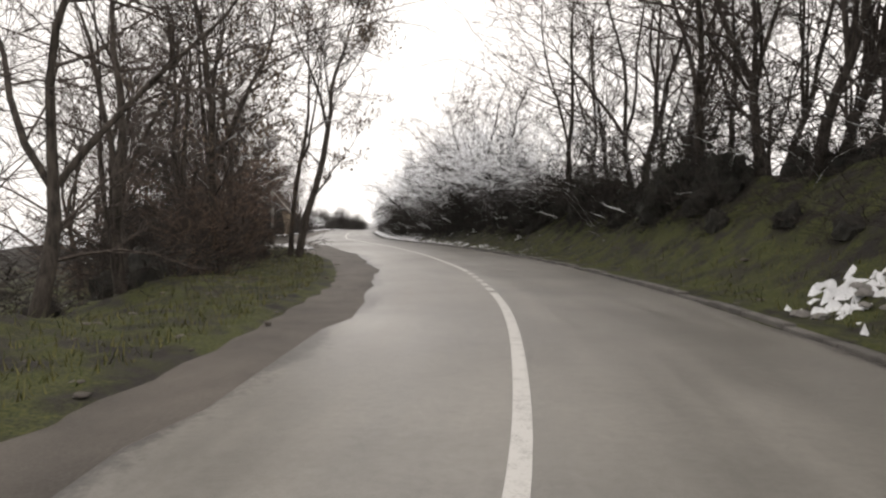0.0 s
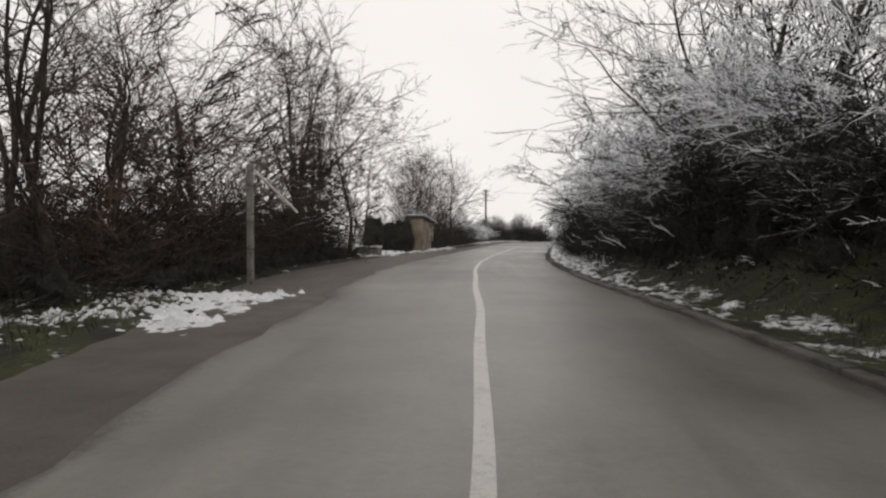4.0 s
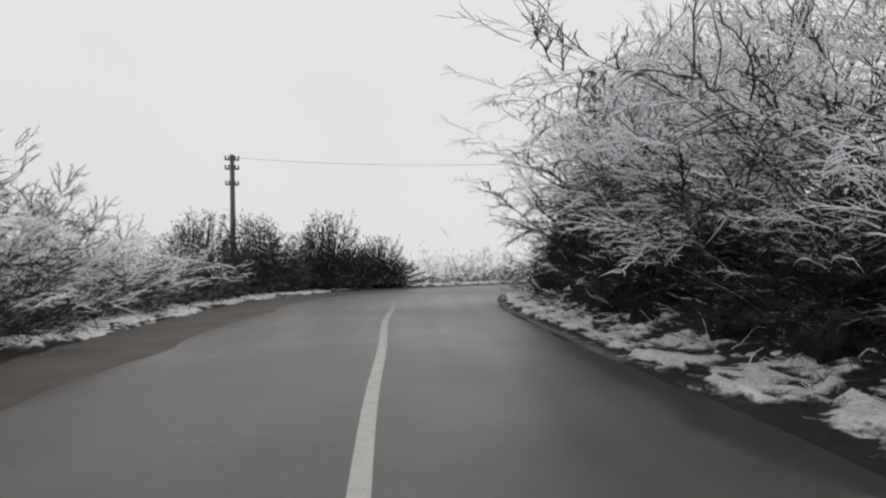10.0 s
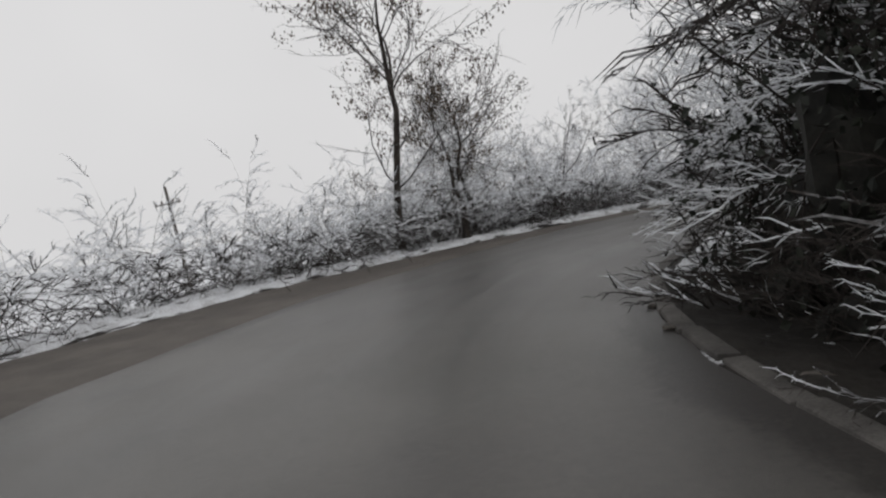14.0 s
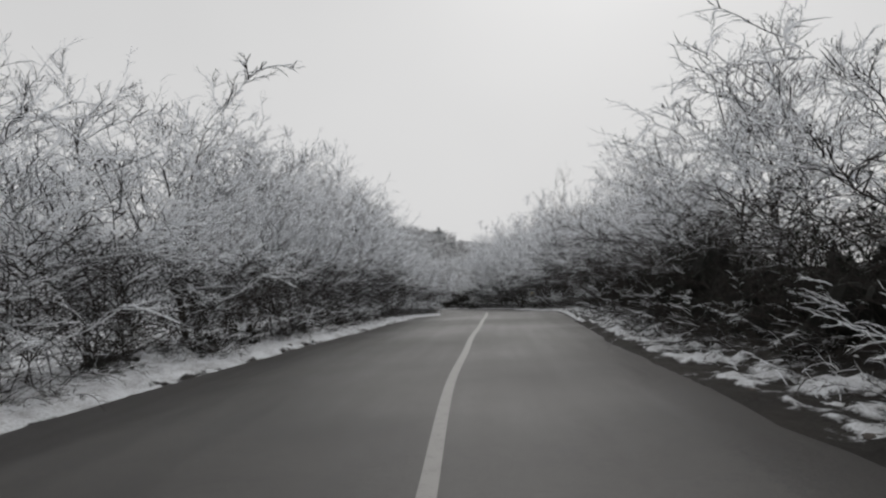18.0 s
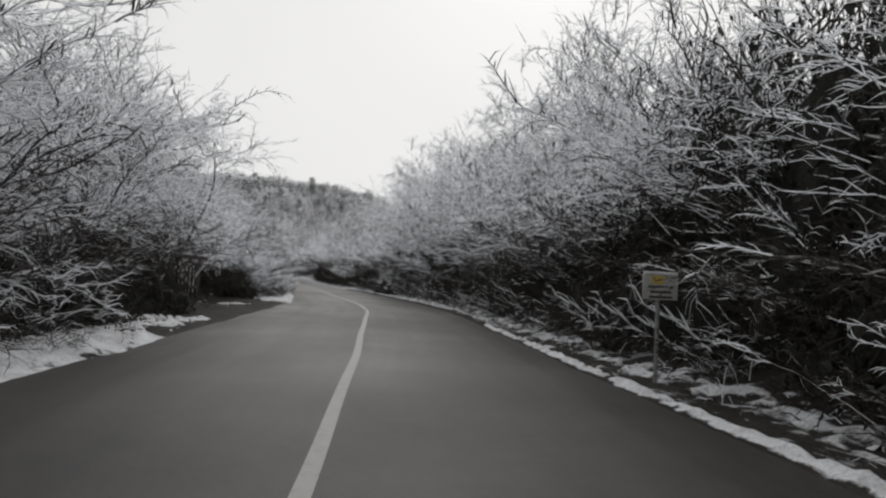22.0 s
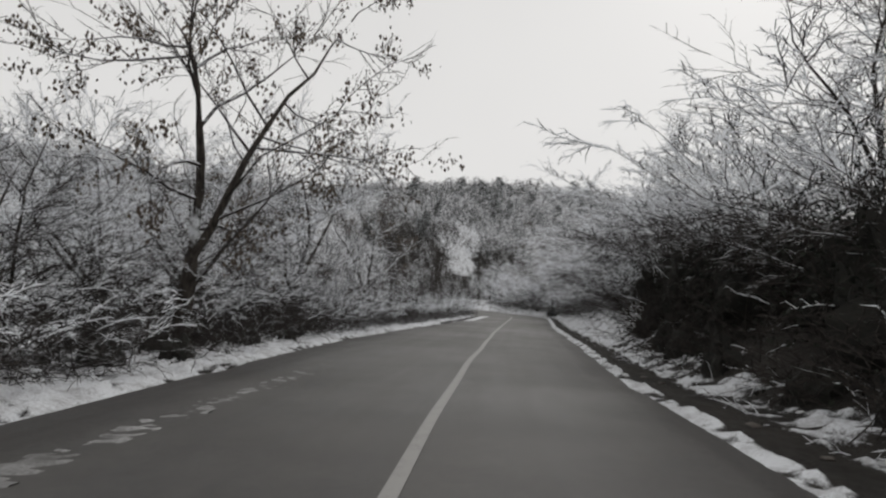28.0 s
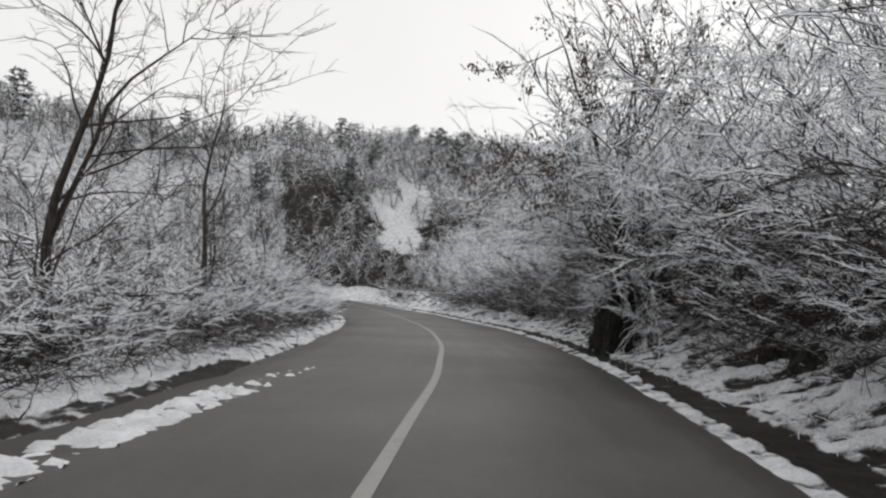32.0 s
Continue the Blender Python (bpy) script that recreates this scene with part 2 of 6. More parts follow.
def paint_material():
    n = Nodes("worn_road_paint")
    wear = n.remap(n.math("ADD", n.math("MULTIPLY", n.noise(6.0, 5.0, 0.7), 0.6), n.math("MULTIPLY", n.noise(70.0, 3.0), 0.4)), 0.36, 0.5)
    faded = n.attribute("faded")
    keep = n.math("MULTIPLY", n.remap(wear, 0.0, 1.0, 0.55, 1.0), faded)
    return n.done(n.mix(keep, (0.085, 0.082, 0.078), (0.50, 0.49, 0.47)), 0.45)


M_PAINT = paint_material()


def ground_material(name, wild=2.7):
    """Leaf litter and winter grass with snow where the ground's own cover says so."""
    n = Nodes(name)
    cover = n.attribute("snow")
    green = n.attribute("grass")
    f = n.math("ADD", n.math("MULTIPLY", n.noise(0.9, 4.0), 0.5), n.math("MULTIPLY", n.noise(22.0, 5.0, 0.7), 0.5))
    soil = n.mix(n.remap(f, 0.35, 0.65), (0.010, 0.009, 0.008), (0.042, 0.037, 0.032))
    turf = n.mix(n.remap(n.noise(35.0, 4.0), 0.35, 0.65), (0.020, 0.028, 0.008), (0.088, 0.094, 0.028))
    base = n.mix(n.math("MULTIPLY", green, n.remap(n.noise(2.2, 4.0), 0.38, 0.58)), soil, turf)
    edge = n.math("ADD", n.math("ADD", n.math("MULTIPLY", n.noise(1.7, 4.0), 0.35), n.math("MULTIPLY", n.noise(8.0, 5.0, 0.65), 0.4)), n.math("MULTIPLY", n.noise(34.0, 4.0, 0.7), 0.25))
    lying = n.remap(n.math("ADD", n.math("SUBTRACT", cover, 0.5), n.math("MULTIPLY", n.math("SUBTRACT", edge, 0.5), wild)), -0.10, 0.13)
    rel = n.math("ADD", n.math("MULTIPLY", lying, 0.8), n.noise(30.0, 5.0, 0.7))
    n.bump(rel, 0.55, 0.05)
    old = n.mix(n.remap(n.math("ADD", n.math("MULTIPLY", n.noise(2.6, 4.0), 0.5), n.math("MULTIPLY", n.noise(26.0, 4.0, 0.7), 0.5)), 0.36, 0.56), (0.42, 0.42, 0.43), SNOW)
    return n.done(n.mix(lying, base, old), 0.8, 0.0, 0.25)


M_GROUND = ground_material("winter_ground")
M_VERGE = ground_material("winter_verge", 2.0)
M_CONCRETE = plain("weathered_concrete", (0.12, 0.115, 0.105), (0.30, 0.29, 0.27), 3.0, 0.85)
M_KERB = plain("dirty_kerb_concrete", (0.04, 0.037, 0.034), (0.15, 0.14, 0.13), 2.2, 0.85)
M_STUCCO = plain("stained_stucco", (0.07, 0.055, 0.042), (0.32, 0.265, 0.20), 1.1, 0.9, 0.0, 0.5, 22.0)
M_FASCIA = plain("dark_roof_edge", (0.025, 0.023, 0.022), (0.06, 0.055, 0.05), 4.0, 0.8)
M_DOOR = plain("rusty_door", (0.06, 0.032, 0.025), (0.15, 0.09, 0.07), 5.0, 0.75)
M_WHITEPAINT = plain("dirty_white_paint", (0.42, 0.40, 0.37), (0.66, 0.63, 0.58), 6.0, 0.7)
M_WOOD = plain("weathered_grey_wood", (0.05, 0.045, 0.04), (0.15, 0.135, 0.12), 10.0, 0.85)
M_SNOW = plain("lying_snow", (0.52, 0.53, 0.55), (0.84, 0.85, 0.87), 3.0, 0.75, 0.0, 0.7, 30.0)
M_SLUSH = plain("dirty_grey_slush", (0.09, 0.088, 0.085), (0.34, 0.34, 0.34), 2.4, 0.5, 0.0, 0.5, 30.0)
M_METAL = plain("galvanised_metal", (0.18, 0.18, 0.18), (0.35, 0.35, 0.35), 10.0, 0.5, 0.7, 0.1)
M_WIRE = plain("dark_cable", (0.02, 0.02, 0.02), (0.05, 0.05, 0.05), 10.0, 0.6)
M_STONE = plain("rough_field_stone", (0.10, 0.095, 0.09), (0.28, 0.265, 0.25), 6.0, 0.85, 0.0, 0.6)
M_SIGN = plain("faded_sign_board", (0.30, 0.30, 0.28), (0.42, 0.41, 0.38), 4.0, 0.6)
M_SIGN_YELLOW = plain("faded_yellow_paint", (0.45, 0.33, 0.06), (0.55, 0.42, 0.10), 4.0, 0.6)
M_GLAZE = plain("brown_porcelain", (0.05, 0.03, 0.025), (0.12, 0.08, 0.06), 10.0, 0.35)


# ---------------------------------------------------------------- mesh helpers
def mesh_of(name, verts, faces, material, smooth=False):
    me = bpy.data.meshes.new(name)
    me.from_pydata([tuple(v) for v in verts], [], faces)
    me.materials.append(material)
    if smooth:
        me.shade_smooth()
    return me


def mesh_arrays(name, verts, quads, material, smooth=False):
    """A mesh from arrays; quads may be of three or four corners."""
    verts, quads = np.asarray(verts, np.float32), np.asarray(quads, np.int32)
    me = bpy.data.meshes.new(name)
    me.vertices.add(len(verts))
    me.vertices.foreach_set("co", verts.ravel())
    me.loops.add(quads.size)
    me.loops.foreach_set("vertex_index", quads.ravel())
    me.polygons.add(len(quads))
    me.polygons.foreach_set("loop_start", np.arange(0, quads.size, quads.shape[1], dtype=np.int32))
    me.update(calc_edges=True)
    me.materials.append(material)
    if smooth:
        me.shade_smooth()
    return me


def fill_attribute(me, name, values):
    a = me.attributes.new(name, "FLOAT", "POINT")
    a.data.foreach_set("value", np.asarray(values, np.float32))


def part(name, bm, material, parent, label=""):
    me = bpy.data.meshes.new(name)
    bm.to_mesh(me)
    bm.free()
    me.materials.append(material)
    ob = new(name, me)
    ob.parent = parent
    if label:
        ob["label"] = label
    return ob


def piece(name, me, parent, m=None, label=""):
    ob = new(name, me)
    ob.parent = parent
    if m is not None:
        ob.matrix_local = m
    if label:
        ob["label"] = label
    return ob


def box(bm, sx, sy, sz, m=None, bevel=0.0):
    made = bmesh.ops.create_cube(bm, size=1.0, matrix=(m or Matrix.Identity(4)) @ Matrix.Diagonal((sx, sy, sz, 1)))
    if bevel:
        edges = list({e for v in made["verts"] for e in v.link_edges})
        bmesh.ops.bevel(bm, geom=edges, offset=bevel, segments=2, affect="EDGES", profile=0.6)
    return bm


def rod(bm, a, b, r1, r2, sides=10):
    a, b = Vector(a), Vector(b)
    turn = (b - a).to_track_quat("Z", "Y").to_matrix().to_4x4()
    bmesh.ops.create_cone(bm, cap_ends=True, segments=sides, radius1=r1, radius2=r2, depth=(b - a).length, matrix=Matrix.Translation((a + b) / 2) @ turn)
    return bm


# ---------------------------------------------------------------- the road's line
AXIS_X = [-5.95, -3.94, -3.35, -4.04, -5.61, -7.41, -9.06, -10.25, -11.08, -11.81, -12.56, -12.98, -13.27, -13.00, -9.78, -3.25, 5.19, 13.03, 19.73, 25.48, 30.79, 35.95, 41.11, 46.39, 51.70, 57.23, 62.88, 68.57, 74.71, 81.21, 87.72, 94.26, 100.91, 107.62, 114.35, 121.05, 127.65, 134.26, 140.79, 147.28, 153.79, 160.40, 167.29, 174.47, 181.88, 189.47, 197.19, 205.01, 212.90]
AXIS_Y = [13.89, 21.61, 29.56, 37.52, 45.36, 53.15, 60.99, 68.92, 76.90, 84.87, 92.84, 100.83, 108.87, 117.05, 124.86, 130.43, 131.35, 129.00, 124.45, 118.84, 112.84, 106.72, 100.62, 94.63, 88.66, 82.89, 77.25, 71.62, 66.50, 61.83, 57.20, 52.59, 48.14, 43.79, 39.46, 35.09, 30.58, 26.06, 21.42, 16.72, 12.09, 7.69, 3.68, 0.23, -2.69, -5.11, -7.04, -8.48, -9.44]
AXIS_Z = [0.15, 0.15, 0.16, 0.16, 0.17, 0.10, 0.00, -0.07, -0.11, -0.14, -0.18, -0.20, -0.22, -0.23, -0.31, -0.41, -0.30, -0.11, 0.08, 0.28, 0.45, 0.58, 0.68, 0.56, 0.43, 0.35, 0.26, 0.19, 0.11, 0.06, 0.04, 0.02, 0.02, 0.02, 0.02, 0.02, 0.02, 0.02, 0.08, 0.16, 0.19, 0.15, 0.13, 0.14, 0.16, 0.28, 0.40, 0.58, 0.78]
AXIS_STEP, AXIS_FROM = 8.0, -4.0
EDGE_R = [3.40, 3.10, 2.94, 3.06, 2.89, 2.72, 2.79, 2.75, 2.68, 2.72, 2.63, 2.60, 2.67, 3.45, 3.30, 2.96, 2.11, 1.68, 2.49, 2.69, 2.68, 2.90, 3.09, 3.45, 3.39, 3.24, 3.37, 3.40, 3.57, 3.86, 3.80, 3.67, 3.23, 3.02, 2.74, 2.66, 2.83, 2.90, 2.70, 2.74, 2.85, 3.15, 3.40, 3.59, 3.46, 3.24, 2.98, 2.77, 2.65]
EDGE_L = [1.90, 1.96, 2.00, 2.12, 2.47, 2.86, 2.92, 2.76, 2.76, 2.81, 2.83, 3.05, 3.17, 2.93, 2.53, 2.36, 2.75, 3.53, 4.19, 4.27, 3.93, 3.54, 3.13, 3.02, 3.21, 3.33, 3.48, 3.52, 3.10, 2.64, 2.54, 2.68, 2.97, 3.32, 3.59, 3.94, 4.25, 3.97, 3.24, 2.74, 2.80, 3.25, 3.48, 3.31, 3.27, 3.54, 3.87, 4.17, 4.42]
SHOULDER_L = [2.80, 2.86, 2.90, 3.19, 4.27, 5.48, 5.84, 5.57, 4.95, 4.26, 4.22, 4.82, 5.19, 5.20, 5.33, 5.19, 4.50, 4.03, 4.23, 4.29, 3.95, 3.56, 3.15, 3.04, 3.23, 3.35, 3.50, 3.54, 3.12, 2.66, 2.56, 2.70, 2.99, 3.34, 3.61, 3.96, 4.27, 3.99, 3.26, 2.76, 2.82, 3.27, 3.50, 3.33, 3.29, 3.56, 3.89, 4.19, 4.44]
EDGE_STEP = 8.0


def spline(values, at):
    v = np.array([2 * values[0] - values[1], *values, 2 * values[-1] - values[-2]])
    k = np.clip(np.floor(at).astype(int), 0, len(values) - 2)
    u = at - k
    a, b, c, d = v[k], v[k + 1], v[k + 2], v[k + 3]
    return 0.5 * (2 * b + (c - a) * u + (2 * a - 5 * b + 4 * c - d) * u**2 + (3 * b - a - 3 * c + d) * u**3)


ROAD_END = AXIS_FROM + AXIS_STEP * (len(AXIS_X) - 1)
# dense samples of the axis, every half metre, run on straight behind the start
SS = np.arange(-30.0, ROAD_END, 0.5)
_at = np.maximum((SS - AXIS_FROM) / AXIS_STEP, 0.0)
RX, RY, RZ = spline(AXIS_X, _at), spline(AXIS_Y, _at), spline(AXIS_Z, _at)
_first = np.searchsorted(SS, AXIS_FROM + 0.5)
_dx, _dy = RX[_first + 2] - RX[_first], RY[_first + 2] - RY[_first]
_n = math.hypot(_dx, _dy)
_back = np.minimum(SS - SS[_first], 0.0)
RX = np.where(_back < 0, RX[_first] + _back * _dx / _n, RX)
RY = np.where(_back < 0, RY[_first] + _back * _dy / _n, RY)
_tx, _ty = np.gradient(RX), np.gradient(RY)
_l = np.hypot(_tx, _ty)
TX, TY = _tx / _l, _ty / _l


def width(values, s):
    return np.interp(s, AXIS_FROM + EDGE_STEP * np.arange(len(values)), values)


def on_road(s, d, z=0.0):
    """The place d metres to the right of the axis at the station s."""
    x, y, h = np.interp(s, SS, RX), np.interp(s, SS, RY), np.interp(s, SS, RZ)
    tx, ty = np.interp(s, SS, TX), np.interp(s, SS, TY)
    return x + d * ty, y - d * tx, h + z


def heading(s):
    return math.atan2(float(np.interp(s, SS, TY)), float(np.interp(s, SS, TX)))


def station(x, y):
    """Station and signed distance to the right, for arrays of places."""
    x, y = np.ravel(x), np.ravel(y)
    s, d = np.empty(len(x)), np.empty(len(x))
    for i in range(0, len(x), 20000):
        q = slice(i, i + 20000)
        k = ((x[q, None] - RX[::2]) ** 2 + (y[q, None] - RY[::2]) ** 2).argmin(1) * 2
        rx, ry = x[q] - RX[k], y[q] - RY[k]
        along = rx * TX[k] + ry * TY[k]
        side = rx * TY[k] - ry * TX[k]
        s[q] = SS[k] + np.clip(along, -1, 1)
        d[q] = np.sign(side + 1e-9) * np.hypot(rx, ry)
    return s, d


def smooth(a, b, x):
    u = np.clip((x - a) / (b - a), 0, 1)
    return u * u * (3 - 2 * u)


def waves(x, y, size, seed):
    """Cheap smooth noise in -1 to 1 from a few turned sines."""
    rng = np.random.default_rng(seed)
    out = 0
    for k in range(5):
        a, f, p = rng.uniform(0, 6.28), rng.uniform(0.6, 1.9) / size, rng.uniform(0, 6.28, 2)
        out = out + np.sin((x * math.cos(a) + y * math.sin(a)) * f * 6.28 + p[0] + 1.3 * np.sin((y * math.cos(a) - x * math.sin(a)) * f * 4.1 + p[1]))
    return out / 3.2


# stations and what the land does beside the road there
BANK_AT = [-30, 5, 18, 35, 60, 85, 100, 125, 140, 170, 230, 260, 285, 310, 340, 385]
BANK_R = [2.6, 2.6, 2.2, 1.5, 1.2, 1.0, 1.0, 1.3, 1.2, 1.2, 1.3, 1.3, 2.6, 2.2, 1.0, 1.0]
BANK_L = [-3.0, -3.0, -3.0, -1.5, -0.3, -0.6, -3.5, -5.0, -3.0, -0.3, -0.2, -0.5, -1.5, -2.0, -1.5, -1.0]
# open snowy glades on the far slope: place and radius
GLADES = [(237.0, -29.5, 4.6), (239.5, -33.5, 2.8), (231.0, -26.5, 3.2), (212.0, -22.5, 3.0)]
RIDGE_A, RIDGE_B = np.array([246.0, 110.0]), np.array([292.0, -110.0])


def land(x, y, s, d):
    """Height of the ground, from the road's own height outwards."""
    x, y = np.ravel(x), np.ravel(y)
    zr = np.interp(s, SS, RZ)
    right, left = width(EDGE_R, s), width(SHOULDER_L, s)
    out = np.where(d > 0, d - right, -d - left)
    rise = np.interp(s, BANK_AT, BANK_R) * smooth(0.7, 4.2, out)
    fall = np.interp(s, BANK_AT, BANK_L) * smooth(2.2, 11.0, out)
    z = zr + np.where(d > 0, rise, fall)
    z = z + (0.10 * waves(x, y, 2.6, 1) + 0.22 * waves(x, y, 9.0, 2)) * smooth(0.8, 3.5, out)
    # the valley beyond the outer side of the road, up to the long bend
    valley = smooth(12, 140, out) * (d < 0) * (1 - smooth(150, 215, s))
    z = z - 26 * valley
    # the wooded ridge beyond the last bend
    line = RIDGE_B - RIDGE_A
    u = ((x - RIDGE_A[0]) * line[0] + (y - RIDGE_A[1]) * line[1]) / (line @ line)
    q = ((x - RIDGE_A[0]) * line[1] - (y - RIDGE_A[1]) * line[0]) / math.hypot(*line)
    top = (np.interp(u, [0.0, 0.25, 0.4, 0.55, 0.69, 0.8, 1.0], [26.5, 25.5, 24.0, 26.0, 30.5, 34.5, 37.5]) + 1.2 * waves(x, y, 60, 5)) * smooth(-0.7, 0.0, u)
    ridge = top * (1 - smooth(0, 82, np.maximum(q, 0))) * smooth(4, 38, out)
    return np.where(out > 0.3, z + ridge, z) + 0 * q


def snow_cover(s, out, right):
    """How much of the ground is white: 0 bare, 1 covered."""
    edge_r = np.interp(s, [-30, 0, 16, 30, 60, 90, 110, 128, 142, 250, 385], [0.05, 0.08, 0.2, 0.40, 0.52, 0.58, 0.85, 0.92, 0.44, 0.52, 0.68])
    edge_l = np.interp(s, [-30, 10, 24, 34, 49, 55, 70, 73, 84, 88, 100, 130, 150, 385], [0.02, 0.05, 0.22, 0.18, 0.22, 0.55, 0.5, 0.1, 0.1, 0.62, 0.70, 0.9, 0.95, 1.05])
    c = np.where(right, edge_r, edge_l)
    # the edge of the snow wanders to and fro
    ragged = out + 0.13 * np.sin(s * 1.3) + 0.08 * np.sin(s * 3.7 + 1) + 0.05 * np.sin(s * 8.1 + 2)
    c = np.where((ragged < 0.10) & (s > 45), c * 0.6, c)
    # under the thick growth less snow gets through
    c = c - 0.42 * smooth(0.8, 2.1, out + 0.5 * (ragged - out)) * (1 - smooth(9, 16, out) * (s < 150)) * (s > 12) * (1 - 0.8 * smooth(272, 286, s) * right * (out < 6)) * (1 - smooth(318, 330, s) * (out < 9))
    c = np.where(right & (s > 110) & (s < 117) & (out > 0.1) & (out < 12), 0.1, c)
    # far ground is whitened; in the valley this snow stands in for fog
    c = np.maximum(c, smooth(18, 40, out) * np.where(s > 180, 0.56, 0.8))
    # a smooth bank of snow inside the bend
    c = np.where(right & (s > 97.5) & (s < 107) & (out > 0.2) & (out < 3.4), 1.15, c)
    # the open yard by the hut
    c = np.where(~right & (s > 51) & (s < 68) & (out > 1.6), 0.9, c)
    # the steep bank before the last bend is thickly snowed
    c = np.where(right & (s > 285) & (s < 312) & (out > 0.9) & (out < 5), np.maximum(c, 0.82), c)
    # a bare strip of gutter on the near side, a swept line of slush at the asphalt's edge
    gutter = right & (s > 252) & (out > 0.22) & (out < 0.85)
    slush = right & (s > 250) & (out < 0.22)
    c = np.where(gutter, 0.14, np.where(slush, 0.74, c))
    c = np.where(right & (s < 250) & (out < 0.35), c * 0.45, c)
    # a ribbon of slush pushed up beside the asphalt, and a bare strip behind it
    c = np.where(right & (s > 163) & (s < 206) & (out > 0.06) & (out < 0.28), 0.86, c)
    c = np.where(right & (s > 163) & (s < 206) & (out > 0.3) & (out < 0.75), 0.3, c)
    c = np.where(~right & (s > 199) & (s < 220) & (out < 6), 0.14, c)
    left_strip = ~right & (s > 300) & (s < 324) & (out > -0.2) & (out < 0.42)
    c = np.where(left_strip, 0.24, c)
    return c


# ---------------------------------------------------------------- ground, road, verges
def axis_grid(lo, hi, a, b, step, far):
    core = np.arange(a, b, step)
    left = a - np.cumsum(step * 1.22 ** np.arange(1, 40))
    right = core[-1] + np.cumsum(step * 1.22 ** np.arange(1, 40))
    return np.concatenate([left[left > lo][::-1], core, right[right < hi]])


gx, gy = axis_grid(-1500, 1700, -40, 236, 1.0, 0), axis_grid(-1600, 1700, -52, 172, 1.0, 0)
GX, GY = np.meshgrid(gx, gy, indexing="ij")
g_s, g_d = station(GX, GY)
g_z = land(GX, GY, g_s, g_d)
g_out = np.where(g_d > 0, g_d - width(EDGE_R, g_s), -g_d - width(SHOULDER_L, g_s))
# under the road and its verges the sheet stays a little lower
g_z = g_z - 0.14 * (1 - smooth(3.0, 4.2, g_out))
nx, ny = len(gx), len(gy)
ii = np.arange((nx - 1) * (ny - 1))
corner = (ii // (ny - 1)) * ny + ii % (ny - 1)
me = mesh_arrays("ground", np.stack([GX.ravel(), GY.ravel(), g_z], 1), np.stack([corner, corner + ny, corner + ny + 1, corner + 1], 1), M_GROUND, True)
g_cover = snow_cover(g_s, g_out, g_d > 0)
for a, b, r in GLADES:
    g_cover = np.where((GX.ravel() - a) ** 2 + (GY.ravel() - b) ** 2 < r ** 2, 0.85, g_cover)
fill_attribute(me, "snow", g_cover)
fill_attribute(me, "grass", (1 - smooth(20, 45, g_s)) * 0.9)
ground = tagged(new("ground", me), "winter hillside with leaf litter, grass and patchy snow", "ground", kind="structure")


def strip(name, stations, offsets, lift, material):
    """A sheet along the road. offsets(s): rows of distances to the right; lift(s, d): height above the road."""
    rows = [np.asarray(offsets(s), float) for s in stations]
    cols = len(rows[0])
    verts = []
    for s, ds in zip(stations, rows):
        x, y, z = on_road(s, ds)
        verts.append(np.stack([x, y, z + lift(s, ds)], 1))
    verts = np.concatenate(verts)
    k = np.arange((len(stations) - 1) * (cols - 1))
    c = (k // (cols - 1)) * cols + k % (cols - 1)
    return mesh_arrays(name, verts, np.stack([c, c + 1, c + cols + 1, c + cols], 1), material, True)


road_at = np.arange(-29.0, ROAD_END - 1, 0.8)


def road_offsets(s):
    r, l = float(width(EDGE_R, s)), float(width(EDGE_L, s))
    wob = 0.07 * math.sin(s * 0.9) + 0.05 * math.sin(s * 1.7) + 0.04 * math.sin(s * 3.3 + 1)
    return np.linspace(-l - 0.04 + wob, r + 0.05 - 0.6 * wob, 11)


road = tagged(new("road", strip("road", road_at, road_offsets, lambda s, d: 0.02 - 0.008 * np.abs(d), M_ASPHALT)), "two-lane road of worn wet grey asphalt", "road", kind="structure")
road_s = np.repeat(road_at, 11)
fill_attribute(road.data, "run", road_s)
fill_attribute(road.data, "across", np.concatenate([road_offsets(s) for s in road_at]))
road_d = np.concatenate([road_offsets(s) for s in road_at])
fill_attribute(road.data, "inside_left", road_d + width(EDGE_L, road_s) - np.interp(road_s, [-30, 125, 140, 150, 200, 215, 260, 385], [0.0, 0.0, 0.3, 1.05, 0.95, 0.5, 0.75, 0.35]))
fill_attribute(road.data, "inside_right", width(EDGE_R, road_s) - road_d - np.interp(road_s, [-30, 30, 50, 130, 150, 250, 385], [0.0, 0.0, 0.25, 0.3, 0.45, 0.3, 0.2]))
fill_attribute(road.data, "wetness", np.interp(road_s, [-30, 15, 40, 60, 125, 145, 385], [0.9, 0.8, 0.8, 1.0, 1.0, 0.3, 0.2]))
fill_attribute(road.data, "age", np.interp(road_s, [-30, 20, 45, 100, 125, 145, 200, 280, 385], [1.0, 1.0, 0.45, 0.34, 0.24, 0.04, 0.0, 0.12, 0.15]))


def shoulder_offsets(s):
    l, o = float(width(EDGE_L, s)), float(width(SHOULDER_L, s))
    return np.linspace(-o - 0.35, -l + 0.12, 9)


shoulder = tagged(new("shoulder", strip("shoulder", np.arange(-29.0, ROAD_END - 1, 0.6), shoulder_offsets,
                                        lambda s, d: -0.022 + 0.012 * np.sin(d * 9 + s * 3.1) * np.sin(s * 2.3), M_SHOULDER)),
                  "muddy gravel shoulder along the asphalt", "road shoulder", kind="structure")


